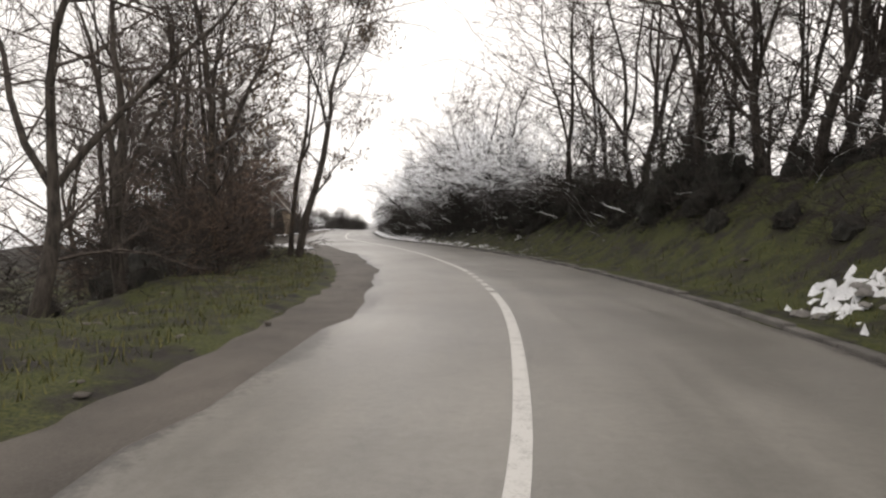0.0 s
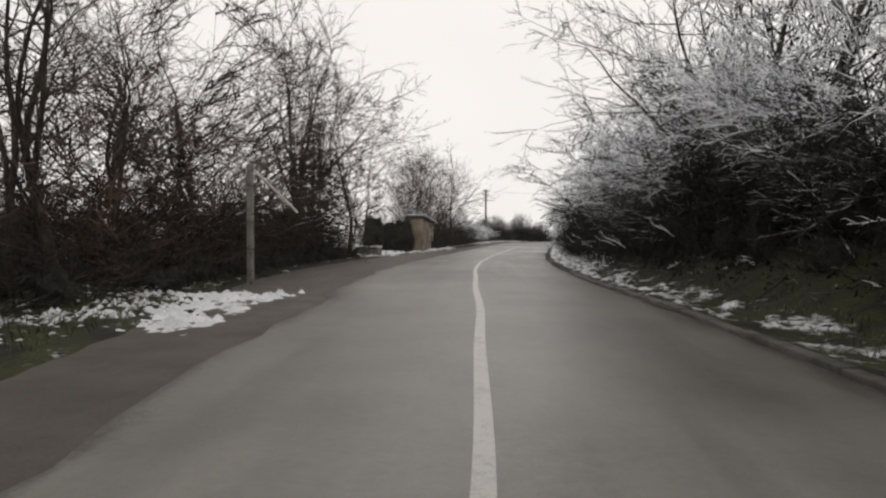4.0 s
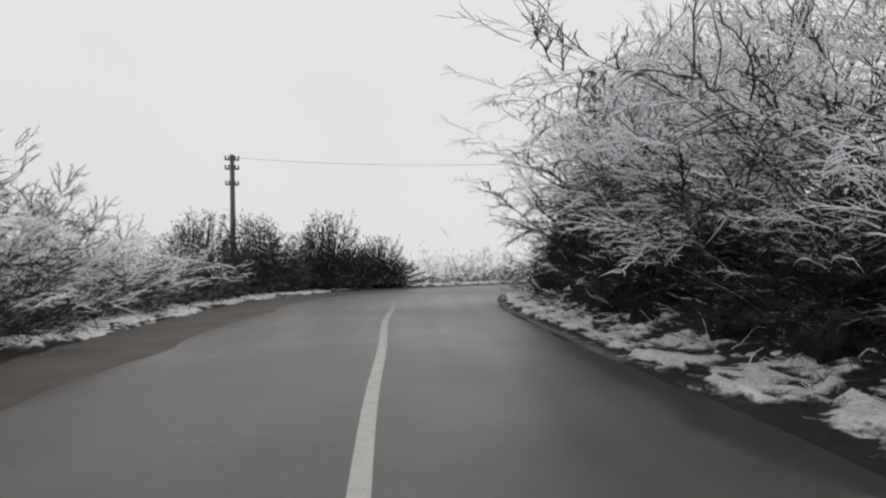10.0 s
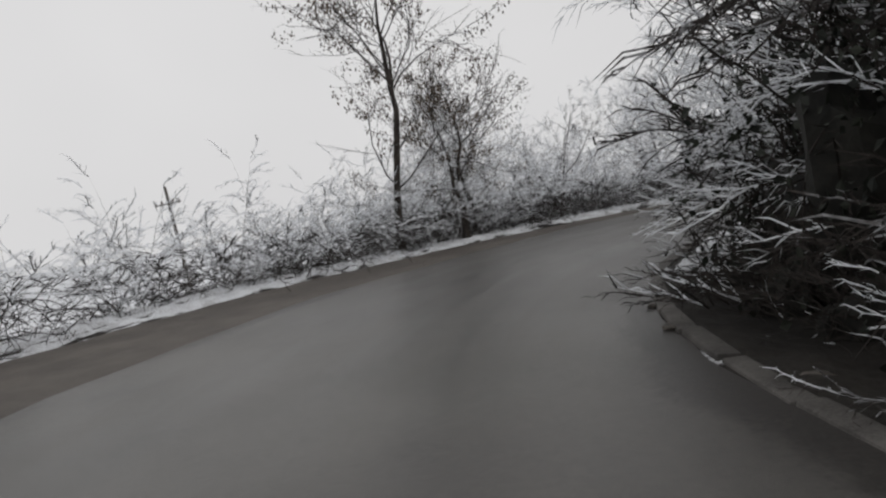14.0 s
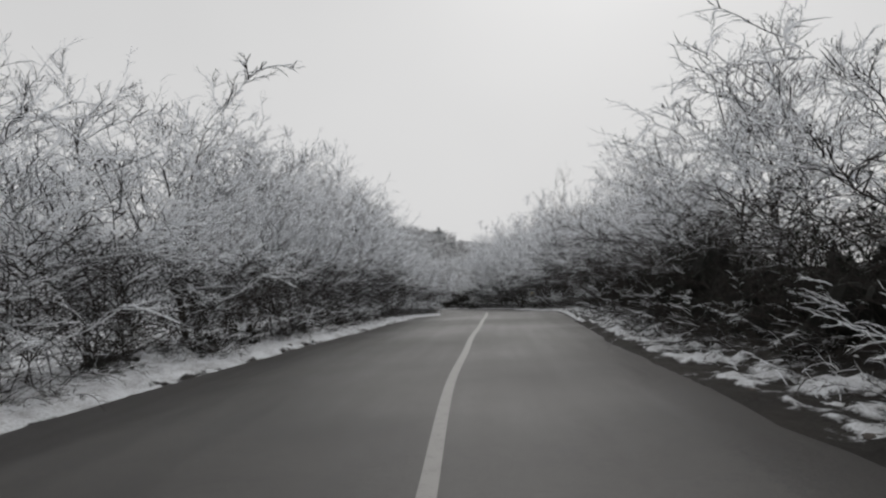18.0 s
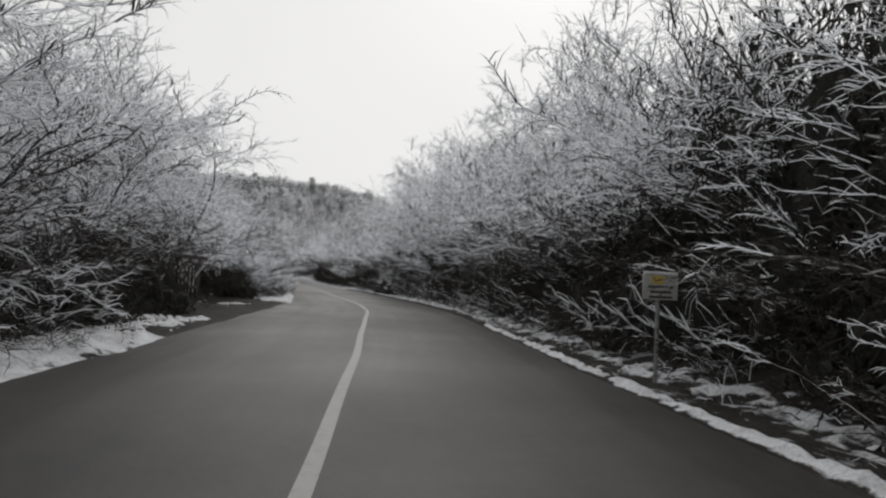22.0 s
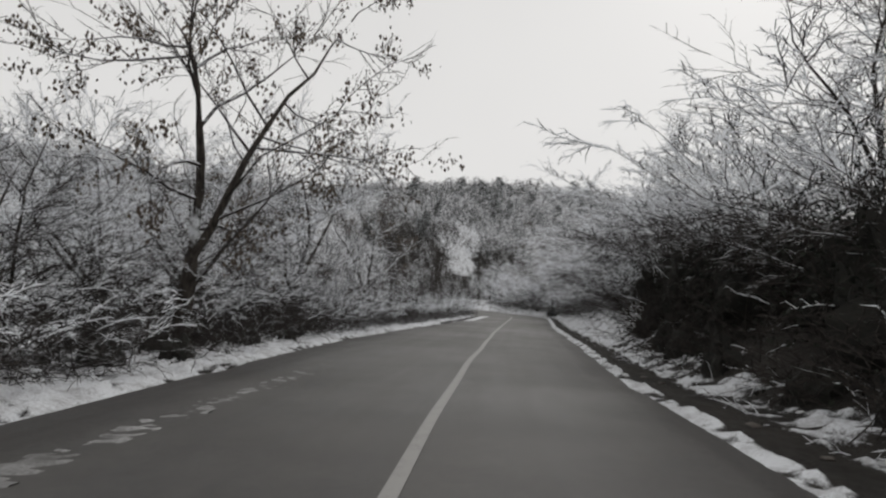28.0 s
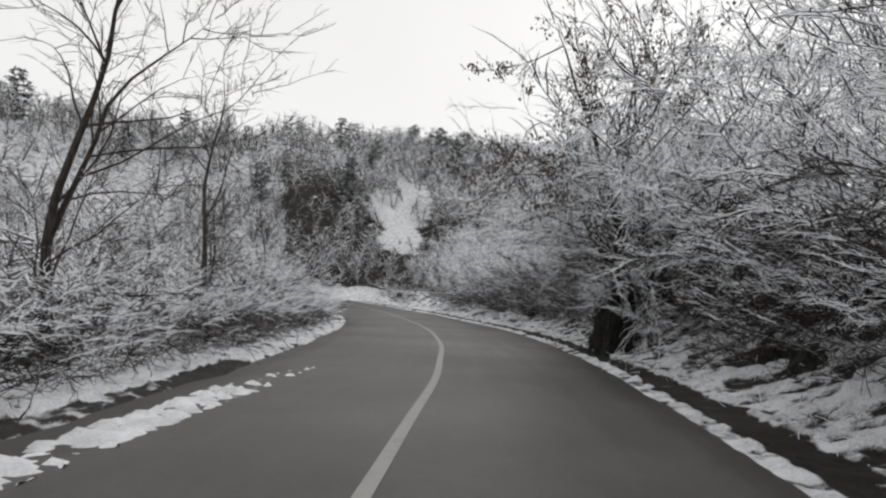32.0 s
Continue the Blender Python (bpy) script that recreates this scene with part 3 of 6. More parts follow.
def fractal(x, y, seed):
    """Uneven noise at four sizes, mostly within -0.8 to 0.8."""
    return 0.32 * waves(x, y, 2.1, seed) + 0.30 * waves(x, y, 0.85, seed + 1) + 0.30 * waves(x, y, 0.36, seed + 2) + 0.22 * waves(x, y, 0.17, seed + 3)


def verge(name, right, label):
    """The verge from the asphalt's edge outwards; the snow on it stands proud and breaks up at its borders."""
    at = np.arange(-29.0, ROAD_END - 1, 0.18)
    outs = np.concatenate([np.linspace(-0.1, 2.2, 30), np.linspace(2.32, 4.4, 14)])
    st, out = np.repeat(at, len(outs)), np.tile(outs, len(at))
    d = (width(EDGE_R if right else SHOULDER_L, st) + out) * (1 if right else -1)
    x, y, _ = on_road(st, d)
    z = land(x, y, st, d)
    c = snow_cover(st, out, np.full(len(d), right))
    mask = c - 0.5 + (0.85 * fractal(x, y, 7 if right else 17) + 0.12 * waves(x, y, 0.24, 33)) * (0.3 + 0.7 * smooth(10, 45, st)) * (0.35 + 0.65 * smooth(0.1, 0.4, c))
    lump = np.clip(0.6 + 0.45 * waves(x, y, 0.7, 27) + 0.3 * waves(x, y, 0.3, 28), 0.1, 1.5)
    clod = 0.02 * waves(x, y, 0.45, 31) + 0.014 * waves(x, y, 0.2, 32)
    grow = smooth(0.0, 0.3, out) * (1 - smooth(3.9, 4.4, out))
    z = z + (0.02 + clod + 0.10 * lump * smooth(-0.04, 0.3, mask)) * grow - 0.03 * (1 - smooth(-0.1, 0.12, out)) - 0.35 * smooth(4.0, 4.4, out)
    cols = len(outs)
    k = np.arange((len(at) - 1) * (cols - 1))
    c0 = (k // (cols - 1)) * cols + k % (cols - 1)
    quads = np.stack([c0, c0 + 1, c0 + cols + 1, c0 + cols], 1)
    me = mesh_arrays(name, np.stack([x, y, z], 1), quads if not right else quads[:, ::-1], M_VERGE, True)
    fill_attribute(me, "snow", 0.5 + mask)
    fill_attribute(me, "grass", 0.95 * (1 - smooth(18, 42, st)))
    return tagged(new(name, me), label, "road verge", kind="structure")


verge("verge_right", True, "bank foot with dark litter and lumps of old snow")
verge("verge_left", False, "grassy verge turning to patchy snow")

# the line down the middle, with one broken stretch
LINE_GAPS = [(10.6 + 0.8 * k, 10.9 + 0.8 * k) for k in range(6)]


def line_mesh():
    verts, quads, fade = [], [], []
    at = np.arange(-28.0, ROAD_END - 2, 0.1)
    for s0, s1 in zip(at[:-1], at[1:]):
        if any(a <= s0 < b for a, b in LINE_GAPS) or 103 < s0 < 136:
            continue
        n = len(verts)
        for s in (s0, s1):
            for d in (-0.06, 0.06):
                x, y, z = on_road(s, d + 0.012 * math.sin(s * 0.9))
                verts.append((x, y, z + 0.0245))
                fade.append(float(np.interp(s, [84, 90, 96, 103, 136, 142, 385], [1, 0.66, 0.42, 0.28, 0.2, 0.42, 0.46])))
        quads.append((n, n + 1, n + 3, n + 2))
    me = mesh_of("centre_line", verts, quads, M_PAINT)
    fill_attribute(me, "faded", fade)
    return me


tagged(new("centre_line", line_mesh()), "worn white line along the middle of the road", "road marking", kind="structure")


# ---------------------------------------------------------------- growing things
class Wood:
    """Collects tapered three- to six-sided stems."""

    def __init__(self):
        self.verts, self.faces = [], []

    def stem(self, pts, radii, sides):
        base = len(self.verts)
        n = len(pts)
        prev = None
        for i, p in enumerate(pts):
            ahead = (pts[min(i + 1, n - 1)] - pts[max(i - 1, 0)])
            ahead = ahead.normalized() if ahead.length > 1e-6 else Vector((0, 0, 1))
            side = ahead.cross(Vector((0, 0, 1)))
            side = side.normalized() if side.length > 0.05 else (prev or Vector((1, 0, 0)))
            prev = side
            top = side.cross(ahead)
            if i == n - 1:
                self.verts.append(tuple(p))
                continue
            for k in range(sides):
                a = math.pi / 2 + 2 * math.pi * k / sides
                self.verts.append(tuple(p + radii[i] * (math.cos(a) * side + math.sin(a) * top)))
        for i in range(n - 1):
            for k in range(sides):
                a, b = base + i * sides + k, base + i * sides + (k + 1) % sides
                if i == n - 2:
                    self.faces.append((a, b, base + (n - 1) * sides))
                else:
                    self.faces.append((a, b, b + sides, a + sides))

    def mesh(self, name, material, smooth=False):
        return mesh_of(name, self.verts, self.faces, material, smooth)


def wander(rng, start, way, length, steps, jitter, lift):
    pts, way = [Vector(start)], Vector(way).normalized()
    for _ in range(steps):
        way = (way + Vector((rng.gauss(0, jitter), rng.gauss(0, jitter), rng.gauss(0, jitter) + lift))).normalized()
        pts.append(pts[-1] + way * length / steps)
    return pts


def along(pts, u):
    k = min(int(u * (len(pts) - 1)), len(pts) - 2)
    f = u * (len(pts) - 1) - k
    return pts[k].lerp(pts[k + 1], f), (pts[k + 1] - pts[k]).normalized()


def off_way(rng, way, angle):
    side = Vector((rng.gauss(0, 1), rng.gauss(0, 1), rng.gauss(0, 1)))
    side = (side - way * side.dot(way)).normalized()
    return (way * math.cos(angle) + side * math.sin(angle)).normalized()


def feather(rng, wood, start, way, length, twigs, r, droop=0.0, sides=3):
    """A spray: one arching shoot with short curved twigs lying out to both sides of it, bowed by their load."""
    b = wander(rng, start, way, length, 5, 0.17, droop)
    wood.stem(b, [r, r * 0.92, r * 0.82, r * 0.7, r * 0.5, 0], sides)
    for k in range(twigs):
        q, w = along(b, 0.12 + 0.86 * (k + rng.random()) / twigs)
        side = w.cross(Vector((0, 0, 1)))
        side = (side.normalized() if side.length > 0.1 else Vector((1, 0, 0))) * (1 if (k + rng.randint(0, 1)) % 2 else -1)
        o = (w * rng.uniform(0.5, 1.3) + side * rng.uniform(0.35, 1.0) + Vector((0, 0, rng.gauss(0.12, 0.32)))).normalized()
        ln = length * (0.14 + 0.36 * rng.random() ** 1.3)
        bow = (droop - 0.10) * ln * rng.uniform(0.4, 1.6)
        mid = q + o * ln * 0.5 + Vector((rng.gauss(0, 0.07), rng.gauss(0, 0.07), rng.gauss(0, 0.05))) * ln - Vector((0, 0, bow * 0.3))
        rr = r * rng.uniform(0.55, 0.85)
        wood.stem([q, mid, q + o * ln + Vector((0, 0, bow))], [rr, rr * 0.8, 0], 3)


def shrub_template(seed, height=6.0, reach=1.3, stems=9, sprays=14, twigs=9, lean=0.3, low=0.12, r=0.012, droop=-0.02, spreading=0.6, shelter=0.4, bend=0.13, arch=-0.035):
    """Arching stems from one root with flat feathery sprays. Leans towards +x. Below the shelter
    of its own canopy the twigs stay bare, and can take a darker bark for the shade there."""
    rng = random.Random(seed)
    limbs, crown, under = Wood(), Wood(), Wood()
    for k in range(stems):
        a = 2 * math.pi * (k + rng.random()) / stems
        foot = Vector((rng.gauss(0, 0.35), rng.gauss(0, 0.5), -0.35))
        way = Vector((math.cos(a) * rng.uniform(0.15, spreading) + lean * 0.6, math.sin(a) * rng.uniform(0.15, spreading), 1.0))
        length = height * (0.6 + 0.5 * rng.random())
        pts = wander(rng, foot, way, length, 8, bend, arch)
        pts = [p + Vector((lean * 0.05 * max(0, p.z) ** 1.6 / height ** 0.6, 0, 0)) for p in pts]
        rs = rng.uniform(0.010, 0.024) * height / 6
        limbs.stem(pts, [rs * (1 - 0.85 * i / 8) for i in range(9)], 4)
        for j in range(sprays):
            u = low + (1 - low) * (1.0 if j < 1 else rng.random() ** 0.8)
            p, w = along(pts, min(u, 0.995))
            t = rng.uniform(0, 6.283)
            out = Vector((math.cos(t) + 0.6 * math.cos(a) + 0.35 * (lean > 0.1), math.sin(t) + 0.6 * math.sin(a), 0))
            out = (out.normalized() if out.length > 0.1 else Vector((1, 0, 0))) + Vector((0, 0, rng.gauss(0.2, 0.2))) + w * (0.2 + 0.5 * u)
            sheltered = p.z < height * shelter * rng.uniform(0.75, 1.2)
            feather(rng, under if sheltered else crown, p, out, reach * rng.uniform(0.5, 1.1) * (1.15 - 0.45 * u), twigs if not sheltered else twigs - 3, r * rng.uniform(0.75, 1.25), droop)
    return limbs, crown, under


def tree_template(seed, height=9.0, trunk=0.13, fork=0.35, spread=0.75, limbs_n=9, sprays=5, twigs=7, lift=0.03, tufts=0, r=0.011, leaders_n=2, lean=0.0, flat=(0.6, 1.2), bend=0.1):
    """A trunk that forks into leaders with limbs and sprays; tufts: clusters of dry leaves."""
    rng = random.Random(seed)
    stem, crown, leaves = Wood(), Wood(), ([], [])
    leaders = []
    base = wander(rng, (0, 0, -0.5), (lean + rng.gauss(0, 0.08), rng.gauss(0, 0.08), 1), height * fork + 0.5, 5, bend * 0.7, 0.03)
    stem.stem(base + [base[-1] + (base[-1] - base[-2]) * 0.3], [trunk * (1.25 - 0.1 * i) for i in range(7)], 8)
    for k in range(leaders_n):
        way = off_way(rng, (base[-1] - base[-2]).normalized(), 0.14 + 0.34 * (k > 0) * rng.uniform(0.6, 1.3))
        pts = wander(rng, base[-1], way, height * (1 - fork) * rng.uniform(0.75, 1.0), 8, bend, 0.05)
        rr = trunk * (0.75 if k == 0 else 0.55)
        stem.stem(pts, [rr * (1 - 0.92 * i / 8) for i in range(9)], 6)
        leaders.append((pts, rr))
    leaders.append((base, trunk))
    for pts, rr in leaders:
        n = limbs_n if pts is not base else max(2, limbs_n // 3)
        for j in range(n):
            u = (0.995 if j == 0 else rng.uniform(0.10, 0.97)) if pts is not base else rng.uniform(0.5, 1.0)
            p, w = along(pts, u)
            way = off_way(rng, w, rng.uniform(*flat) if j or pts is base else 0.2)
            ln = height * rng.uniform(0.18, 0.36) * (1.2 - 0.75 * u) * spread / 0.75
            b = wander(rng, p, way, ln, 5, 0.16, lift)
            rb = max(0.012, rr * 0.38 * (1.1 - 0.6 * u))
            crown.stem(b, [rb * (1 - 0.17 * i) for i in range(6)], 4)
            for m in range(sprays):
                q, w2 = along(b, 0.99 if m == 0 else rng.uniform(0.2, 1.0))
                l2 = max(0.5, ln * rng.uniform(0.3, 0.6))
                o2 = off_way(rng, w2, rng.uniform(0.35, 1.0) if m else 0.2)
                feather(rng, crown, q, o2, l2, twigs, r * rng.uniform(0.7, 1.2), lift)
                for _ in range(tufts if rng.random() < 0.6 else 0):
                    c = q + o2 * l2 * rng.uniform(0.4, 1.0)
                    for _ in range(8):
                        add_leaf(rng, leaves, c + Vector((rng.gauss(0, 0.11), rng.gauss(0, 0.11), rng.gauss(-0.08, 0.11))), 0.045, True)
    return stem, crown, leaves


def add_leaf(rng, store, p, size, hang=False):
    verts, faces = store
    a, b = Vector((rng.gauss(0, 1), rng.gauss(0, 1), rng.gauss(0, 0.7))).normalized(), Vector((rng.gauss(0, 1), rng.gauss(0, 1), rng.gauss(0, 1)))
    if hang:
        a = Vector((rng.gauss(0, 0.3), rng.gauss(0, 0.3), -1)).normalized()
    b = (b - a * b.dot(a)).normalized()
    n = len(verts)
    size *= rng.uniform(0.7, 1.4)
    nrm = a.cross(b) * size * 0.18
    for c in (p - a * size, p + b * size * 0.6 + nrm, p + a * size, p - b * size * 0.6 + nrm):
        verts.append(tuple(c))
    faces.extend(((n, n + 1, n + 2), (n, n + 2, n + 3)))


def lump(seed, radii, rough=0.22, level=3, flat_bottom=True):
    """An uneven rounded mass."""
    rng = random.Random(seed)
    bm = bmesh.new()
    bmesh.ops.create_icosphere(bm, subdivisions=level, radius=1.0)
    shift = Vector((rng.uniform(-50, 50), rng.uniform(-50, 50), rng.uniform(-50, 50)))
    for v in bm.verts:
        w = v.co.normalized()
        f = 1 + rough * noise.noise(w * 1.6 + shift) * 1.6 + rough * 0.7 * noise.noise(w * 4.1 + shift)
        v.co = Vector((w.x * radii[0] * f, w.y * radii[1] * f, w.z * radii[2] * f))
        if flat_bottom and v.co.z < -0.25 * radii[2]:
            v.co.z = -0.25 * radii[2]
    return bm


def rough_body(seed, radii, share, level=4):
    """A near-black body for the shade inside a dense growth, rough all over, and points of the outer skin."""
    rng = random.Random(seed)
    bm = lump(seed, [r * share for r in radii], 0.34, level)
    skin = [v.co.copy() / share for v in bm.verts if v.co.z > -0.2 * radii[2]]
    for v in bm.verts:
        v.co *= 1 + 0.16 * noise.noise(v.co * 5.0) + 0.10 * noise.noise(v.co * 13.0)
    me = bpy.data.meshes.new("inner_shade_growth")
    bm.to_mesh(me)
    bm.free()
    me.materials.append(M_SHADE_CORE)
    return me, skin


def mass_meshes(seed, radii, count, size, leaf_material, wisps=0, shoots_n=700, bare_material=None, share=0.68, caps=0):
    """A dense evergreen mass: a near-black body for the shade inside, and leaves and thin shoots standing out of it."""
    rng = random.Random(seed)
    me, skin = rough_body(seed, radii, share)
    store, shoots, bare = ([], []), Wood(), Wood()
    for _ in range(count):
        p = rng.choice(skin).lerp(rng.choice(skin), rng.random() * 0.1)
        add_leaf(rng, store, p * rng.uniform(share - 0.04, 1.04), size)
    for _ in range(shoots_n):
        p = rng.choice(skin).lerp(rng.choice(skin), rng.random() * 0.2) * rng.uniform(share - 0.08, 0.92)
        w = (p.normalized() * 0.8 + Vector((rng.gauss(0, 0.7), rng.gauss(0, 0.7), rng.gauss(0.1, 0.6)))).normalized()
        l = rng.uniform(0.25, 0.8)
        k = p + w * l * 0.5 + Vector((rng.gauss(0, 0.05), rng.gauss(0, 0.05), rng.gauss(0, 0.05)))
        bare.stem([p, k, p + w * l + Vector((0, 0, -0.06))], [0.009, 0.007, 0], 3)
        bare.stem([k, k + off_way(rng, w, 0.7) * l * 0.4], [0.006, 0], 3)
    for _ in range(wisps):
        p = rng.choice(skin if not caps else [q for q in skin if q.z > 0.45 * radii[2]])
        load = 0.011 if not caps else 0.016
        feather(rng, shoots, p * 0.8, p.normalized() + Vector((rng.gauss(0, 0.4), rng.gauss(0, 0.4), rng.gauss(0.2, 0.3))), rng.uniform(0.4, 1.0), 7, load, -0.03 if not caps else -0.14)
    rows = [("inner_shade_growth", me, ""), ("foliage", mesh_of("foliage", store[0], store[1], leaf_material), ""),
            ("crown", bare.mesh("crown", bare_material or M_TWIG_DARK), "dark thin shoots")]
    if caps:
        # clumps of snow caught all over the top, hanging a little over the sides
        bm = lump(seed + 5, (1, 1, 0.55), 0.45, 2, False)
        v0 = np.array([v.co[:] for v in bm.verts])
        t0 = np.array([[v.index for v in f.verts] for f in bm.faces])
        bm.free()
        high = [p for p in skin if p.z > radii[2] * (0.38 + 0.25 * noise.noise(p * 1.3))]
        verts, tris = [], []
        for i in range(230):
            p = rng.choice(high).lerp(rng.choice(high), rng.random() * 0.12) * rng.uniform(0.80, 0.97)
            g, t = 0.022 + 0.06 * rng.random() ** 2, rng.uniform(0, 6.28)
            c, q = math.cos(t) * g, math.sin(t) * g
            e = rng.uniform(1.0, 1.7)
            tip = -0.5 * (p.x * v0[:, 0] / radii[0] + p.y * v0[:, 1] / radii[1]) * g
            verts.append(np.stack([v0[:, 0] * c * e - v0[:, 1] * q + p.x, v0[:, 0] * q * e + v0[:, 1] * c + p.y, v0[:, 2] * g + p.z + tip], 1))
            tris.append(t0 + i * len(v0))
        rows.append(("snow_cap", mesh_arrays("snow_cap", np.concatenate(verts), np.concatenate(tris), M_SNOW, True), "clumps of snow caught on top"))
    if wisps:
        rows.append(("shoot_growth", shoots.mesh("shoot_growth", M_TWIG_SNOW_BOUNCE), "snow-covered shoots"))
    return rows


def dome_meshes(seed, radii, shoots_n, material, share=0.6, twigs=7):
    """A big round bush: shoots fan out from the root to a domed outline and end in fine sprays."""
    rng = random.Random(seed)
    me, skin = rough_body(seed, radii, share)
    stems, crown = Wood(), Wood()
    for _ in range(shoots_n):
        tip = rng.choice(skin) * rng.uniform(0.66, 0.92)
        if tip.z < 0.05:
            continue
        foot = Vector((tip.x * 0.45, tip.y * 0.45, -0.2))
        mid = foot.lerp(tip, 0.5) + Vector((rng.gauss(0, 0.12), rng.gauss(0, 0.12), 0.18 * tip.z))
        pts = [foot, foot.lerp(mid, 0.55) + Vector((0, 0, 0.12 * tip.z)), mid, mid.lerp(tip, 0.55) + Vector((rng.gauss(0, 0.06), rng.gauss(0, 0.06), 0.05)), tip]
        stems.stem(pts, [0.022, 0.018, 0.014, 0.010, 0], 3)
        for _ in range(4):
            p, w = along(pts, rng.uniform(0.5, 0.98))
            feather(rng, crown, p, off_way(rng, w, rng.uniform(0.3, 1.3)), rng.uniform(0.22, 0.45), twigs, 0.008, 0.0)
    store = ([], [])
    for _ in range(15000):
        p = rng.choice(skin).lerp(rng.choice(skin), rng.random() * 0.1)
        add_leaf(rng, store, p * rng.uniform(share, 0.92), 0.05)
    me.shade_smooth()
    return [("inner_shade_growth", me, ""), ("stem", stems.mesh("stem", M_TRUNK), ""), ("crown", crown.mesh("crown", material), ""),
            ("foliage", mesh_of("foliage", store[0], store[1], M_HEDGE), "small dark leaves")]


PROTOS = {}


def proto(key, name, meshes, label, category, group):
    """meshes: rows of (part name, mesh, label)."""
    PROTOS[key] = dict(name=name, meshes=meshes, label=label, category=category, group=group, made=None)


def twigs_over_road(spec, x, y, z, turn, size, tall):
    """How many twigs would hang low over the carriageway."""
    if "points" not in spec:
        rows = []
        for _, me, _ in spec["meshes"]:
            flat = np.empty(len(me.vertices) * 3, np.float32)
            me.vertices.foreach_get("co", flat)
            rows.append(flat.reshape(-1, 3)[::4])
        spec["points"] = np.concatenate(rows)
    v = spec["points"]
    c, w = math.cos(turn) * size, math.sin(turn) * size
    px, py, pz = x + v[:, 0] * c - v[:, 1] * w, y + v[:, 0] * w + v[:, 1] * c, z + v[:, 2] * size * tall
    k = int(((x - RX) ** 2 + (y - RY) ** 2).argmin())
    side = 1 if (x - RX[k]) * TY[k] - (y - RY[k]) * TX[k] > 0 else -1
    reach = float(width(EDGE_R, SS[k])) - 0.25 if side > 0 else min(float(width(SHOULDER_L, SS[k])), 3.6) - 0.25
    low = pz < RZ[k] + 2.5
    px, py = px[low], py[low]
    near = slice(max(0, k - 60), k + 60, 6)
    if not len(px):
        return 0
    return int((((px[:, None] - RX[near]) ** 2 + (py[:, None] - RY[near]) ** 2).min(1) < reach * reach).sum())


def plant(key, x, y, z, turn=0.0, size=1.0, tall=1.0):
    spec = PROTOS[key]
    k = int(((x - RX) ** 2 + (y - RY) ** 2).argmin())
    away = Vector((x - float(RX[k]), y - float(RY[k])))
    if away.length < 14:
        best = None
        for push in (0.0, 0.4, 0.8):
            q = Vector((x, y)) + away.normalized() * push
            for extra in (0.0, 0.35, -0.35, 0.7, -0.7, 1.1, -1.1):
                n = twigs_over_road(spec, q.x, q.y, z, turn + extra, size, tall)
                if best is None or n < best[0]:
                    best = (n, q.x, q.y, turn + extra)
                if n == 0:
                    break
            if best[0] == 0:
                break
        if best[0] > 5 and spec["made"] is not None and size > 0.35:
            return plant(key, x, y, z, turn, size * 0.8, tall)
        _, x, y, turn = best
    m = Matrix.Translation((x, y, z)) @ Matrix.Rotation(turn, 4, "Z") @ Matrix.Diagonal((size, size, size * tall, 1))
    if spec["made"] is None:
        top = tagged(new(spec["name"]), spec["label"], spec["category"], spec["group"])
        for part_name, me, label in spec["meshes"]:
            ob = piece(part_name, me, top, None, label)
            if part_name in ("crown", "foliage", "shoot_growth", "dry_foliage", "bough_frame", "under_growth", "stem", "snow_cap"):
                ob["kind"] = "stuff"
        spec["made"], spec["scale"] = top, (1 / size, 1 / size, 1 / (size * tall), 1)
        top.matrix_basis = m
        return top
    return copy_thing(spec["made"], m @ Matrix.Diagonal(spec["scale"]))


def make_shrub(key, name, label, group, seed, twig_material, dark=None, body=None, **shape):
    limbs, crown, under = shrub_template(seed, **shape)
    rows = [("stem", limbs.mesh("stem", M_STEM if twig_material in (M_TWIG_SNOW_BOUNCE, M_TWIG_LIGHT) else M_TRUNK), ""), ("crown", crown.mesh("crown", twig_material), "")]
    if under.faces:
        # the default twig bark is darkened, putting the canopy's shade into its colour
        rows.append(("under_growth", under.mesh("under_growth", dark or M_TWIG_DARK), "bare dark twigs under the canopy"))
    if body:
        rows.append(("inner_shade_growth", rough_body(seed, body, 0.8, 3)[0], ""))
    proto(key, name, rows, label, "shrub", group)


def make_tree(key, name, label, group, seed, twig_material, trunk_material=None, **shape):
    stem, crown, leaves = tree_template(seed, **shape)
    rows = [("trunk", stem.mesh("trunk", trunk_material or M_TRUNK, True), ""), ("crown", crown.mesh("crown", twig_material), "")]
    if leaves[0]:
        rows.append(("dry_foliage", mesh_of("dry_foliage", leaves[0], leaves[1], M_DRY_LEAF), "hanging clusters of dry leaves"))
    proto(key, name, rows, label, "tree", group)


for k in range(5):
    make_shrub(f"snowy{k}", "snowy_shrub", "tall bare shrub with snow lying on every twig", "snow-laden roadside shrubs", 11 + k, M_TWIG_SNOW_BOUNCE, M_TWIG_LIGHT, height=5.6, reach=1.45, stems=11, sprays=22, twigs=12, lean=0.18, low=0.15, spreading=0.85, shelter=0.33, arch=-0.075, droop=-0.05, r=0.013)
for k in range(3):
    make_shrub(f"white{k}", "snowy_shrub", "spreading bare shrub white with snow down to the ground", "snow-laden roadside shrubs", 21 + k, M_TWIG_SNOW_BOUNCE, M_TWIG_LIGHT, height=4.4, reach=1.25, stems=13, sprays=18, twigs=11, lean=0.15, low=0.08, spreading=0.95, shelter=0.2, arch=-0.08, droop=-0.05, r=0.012)
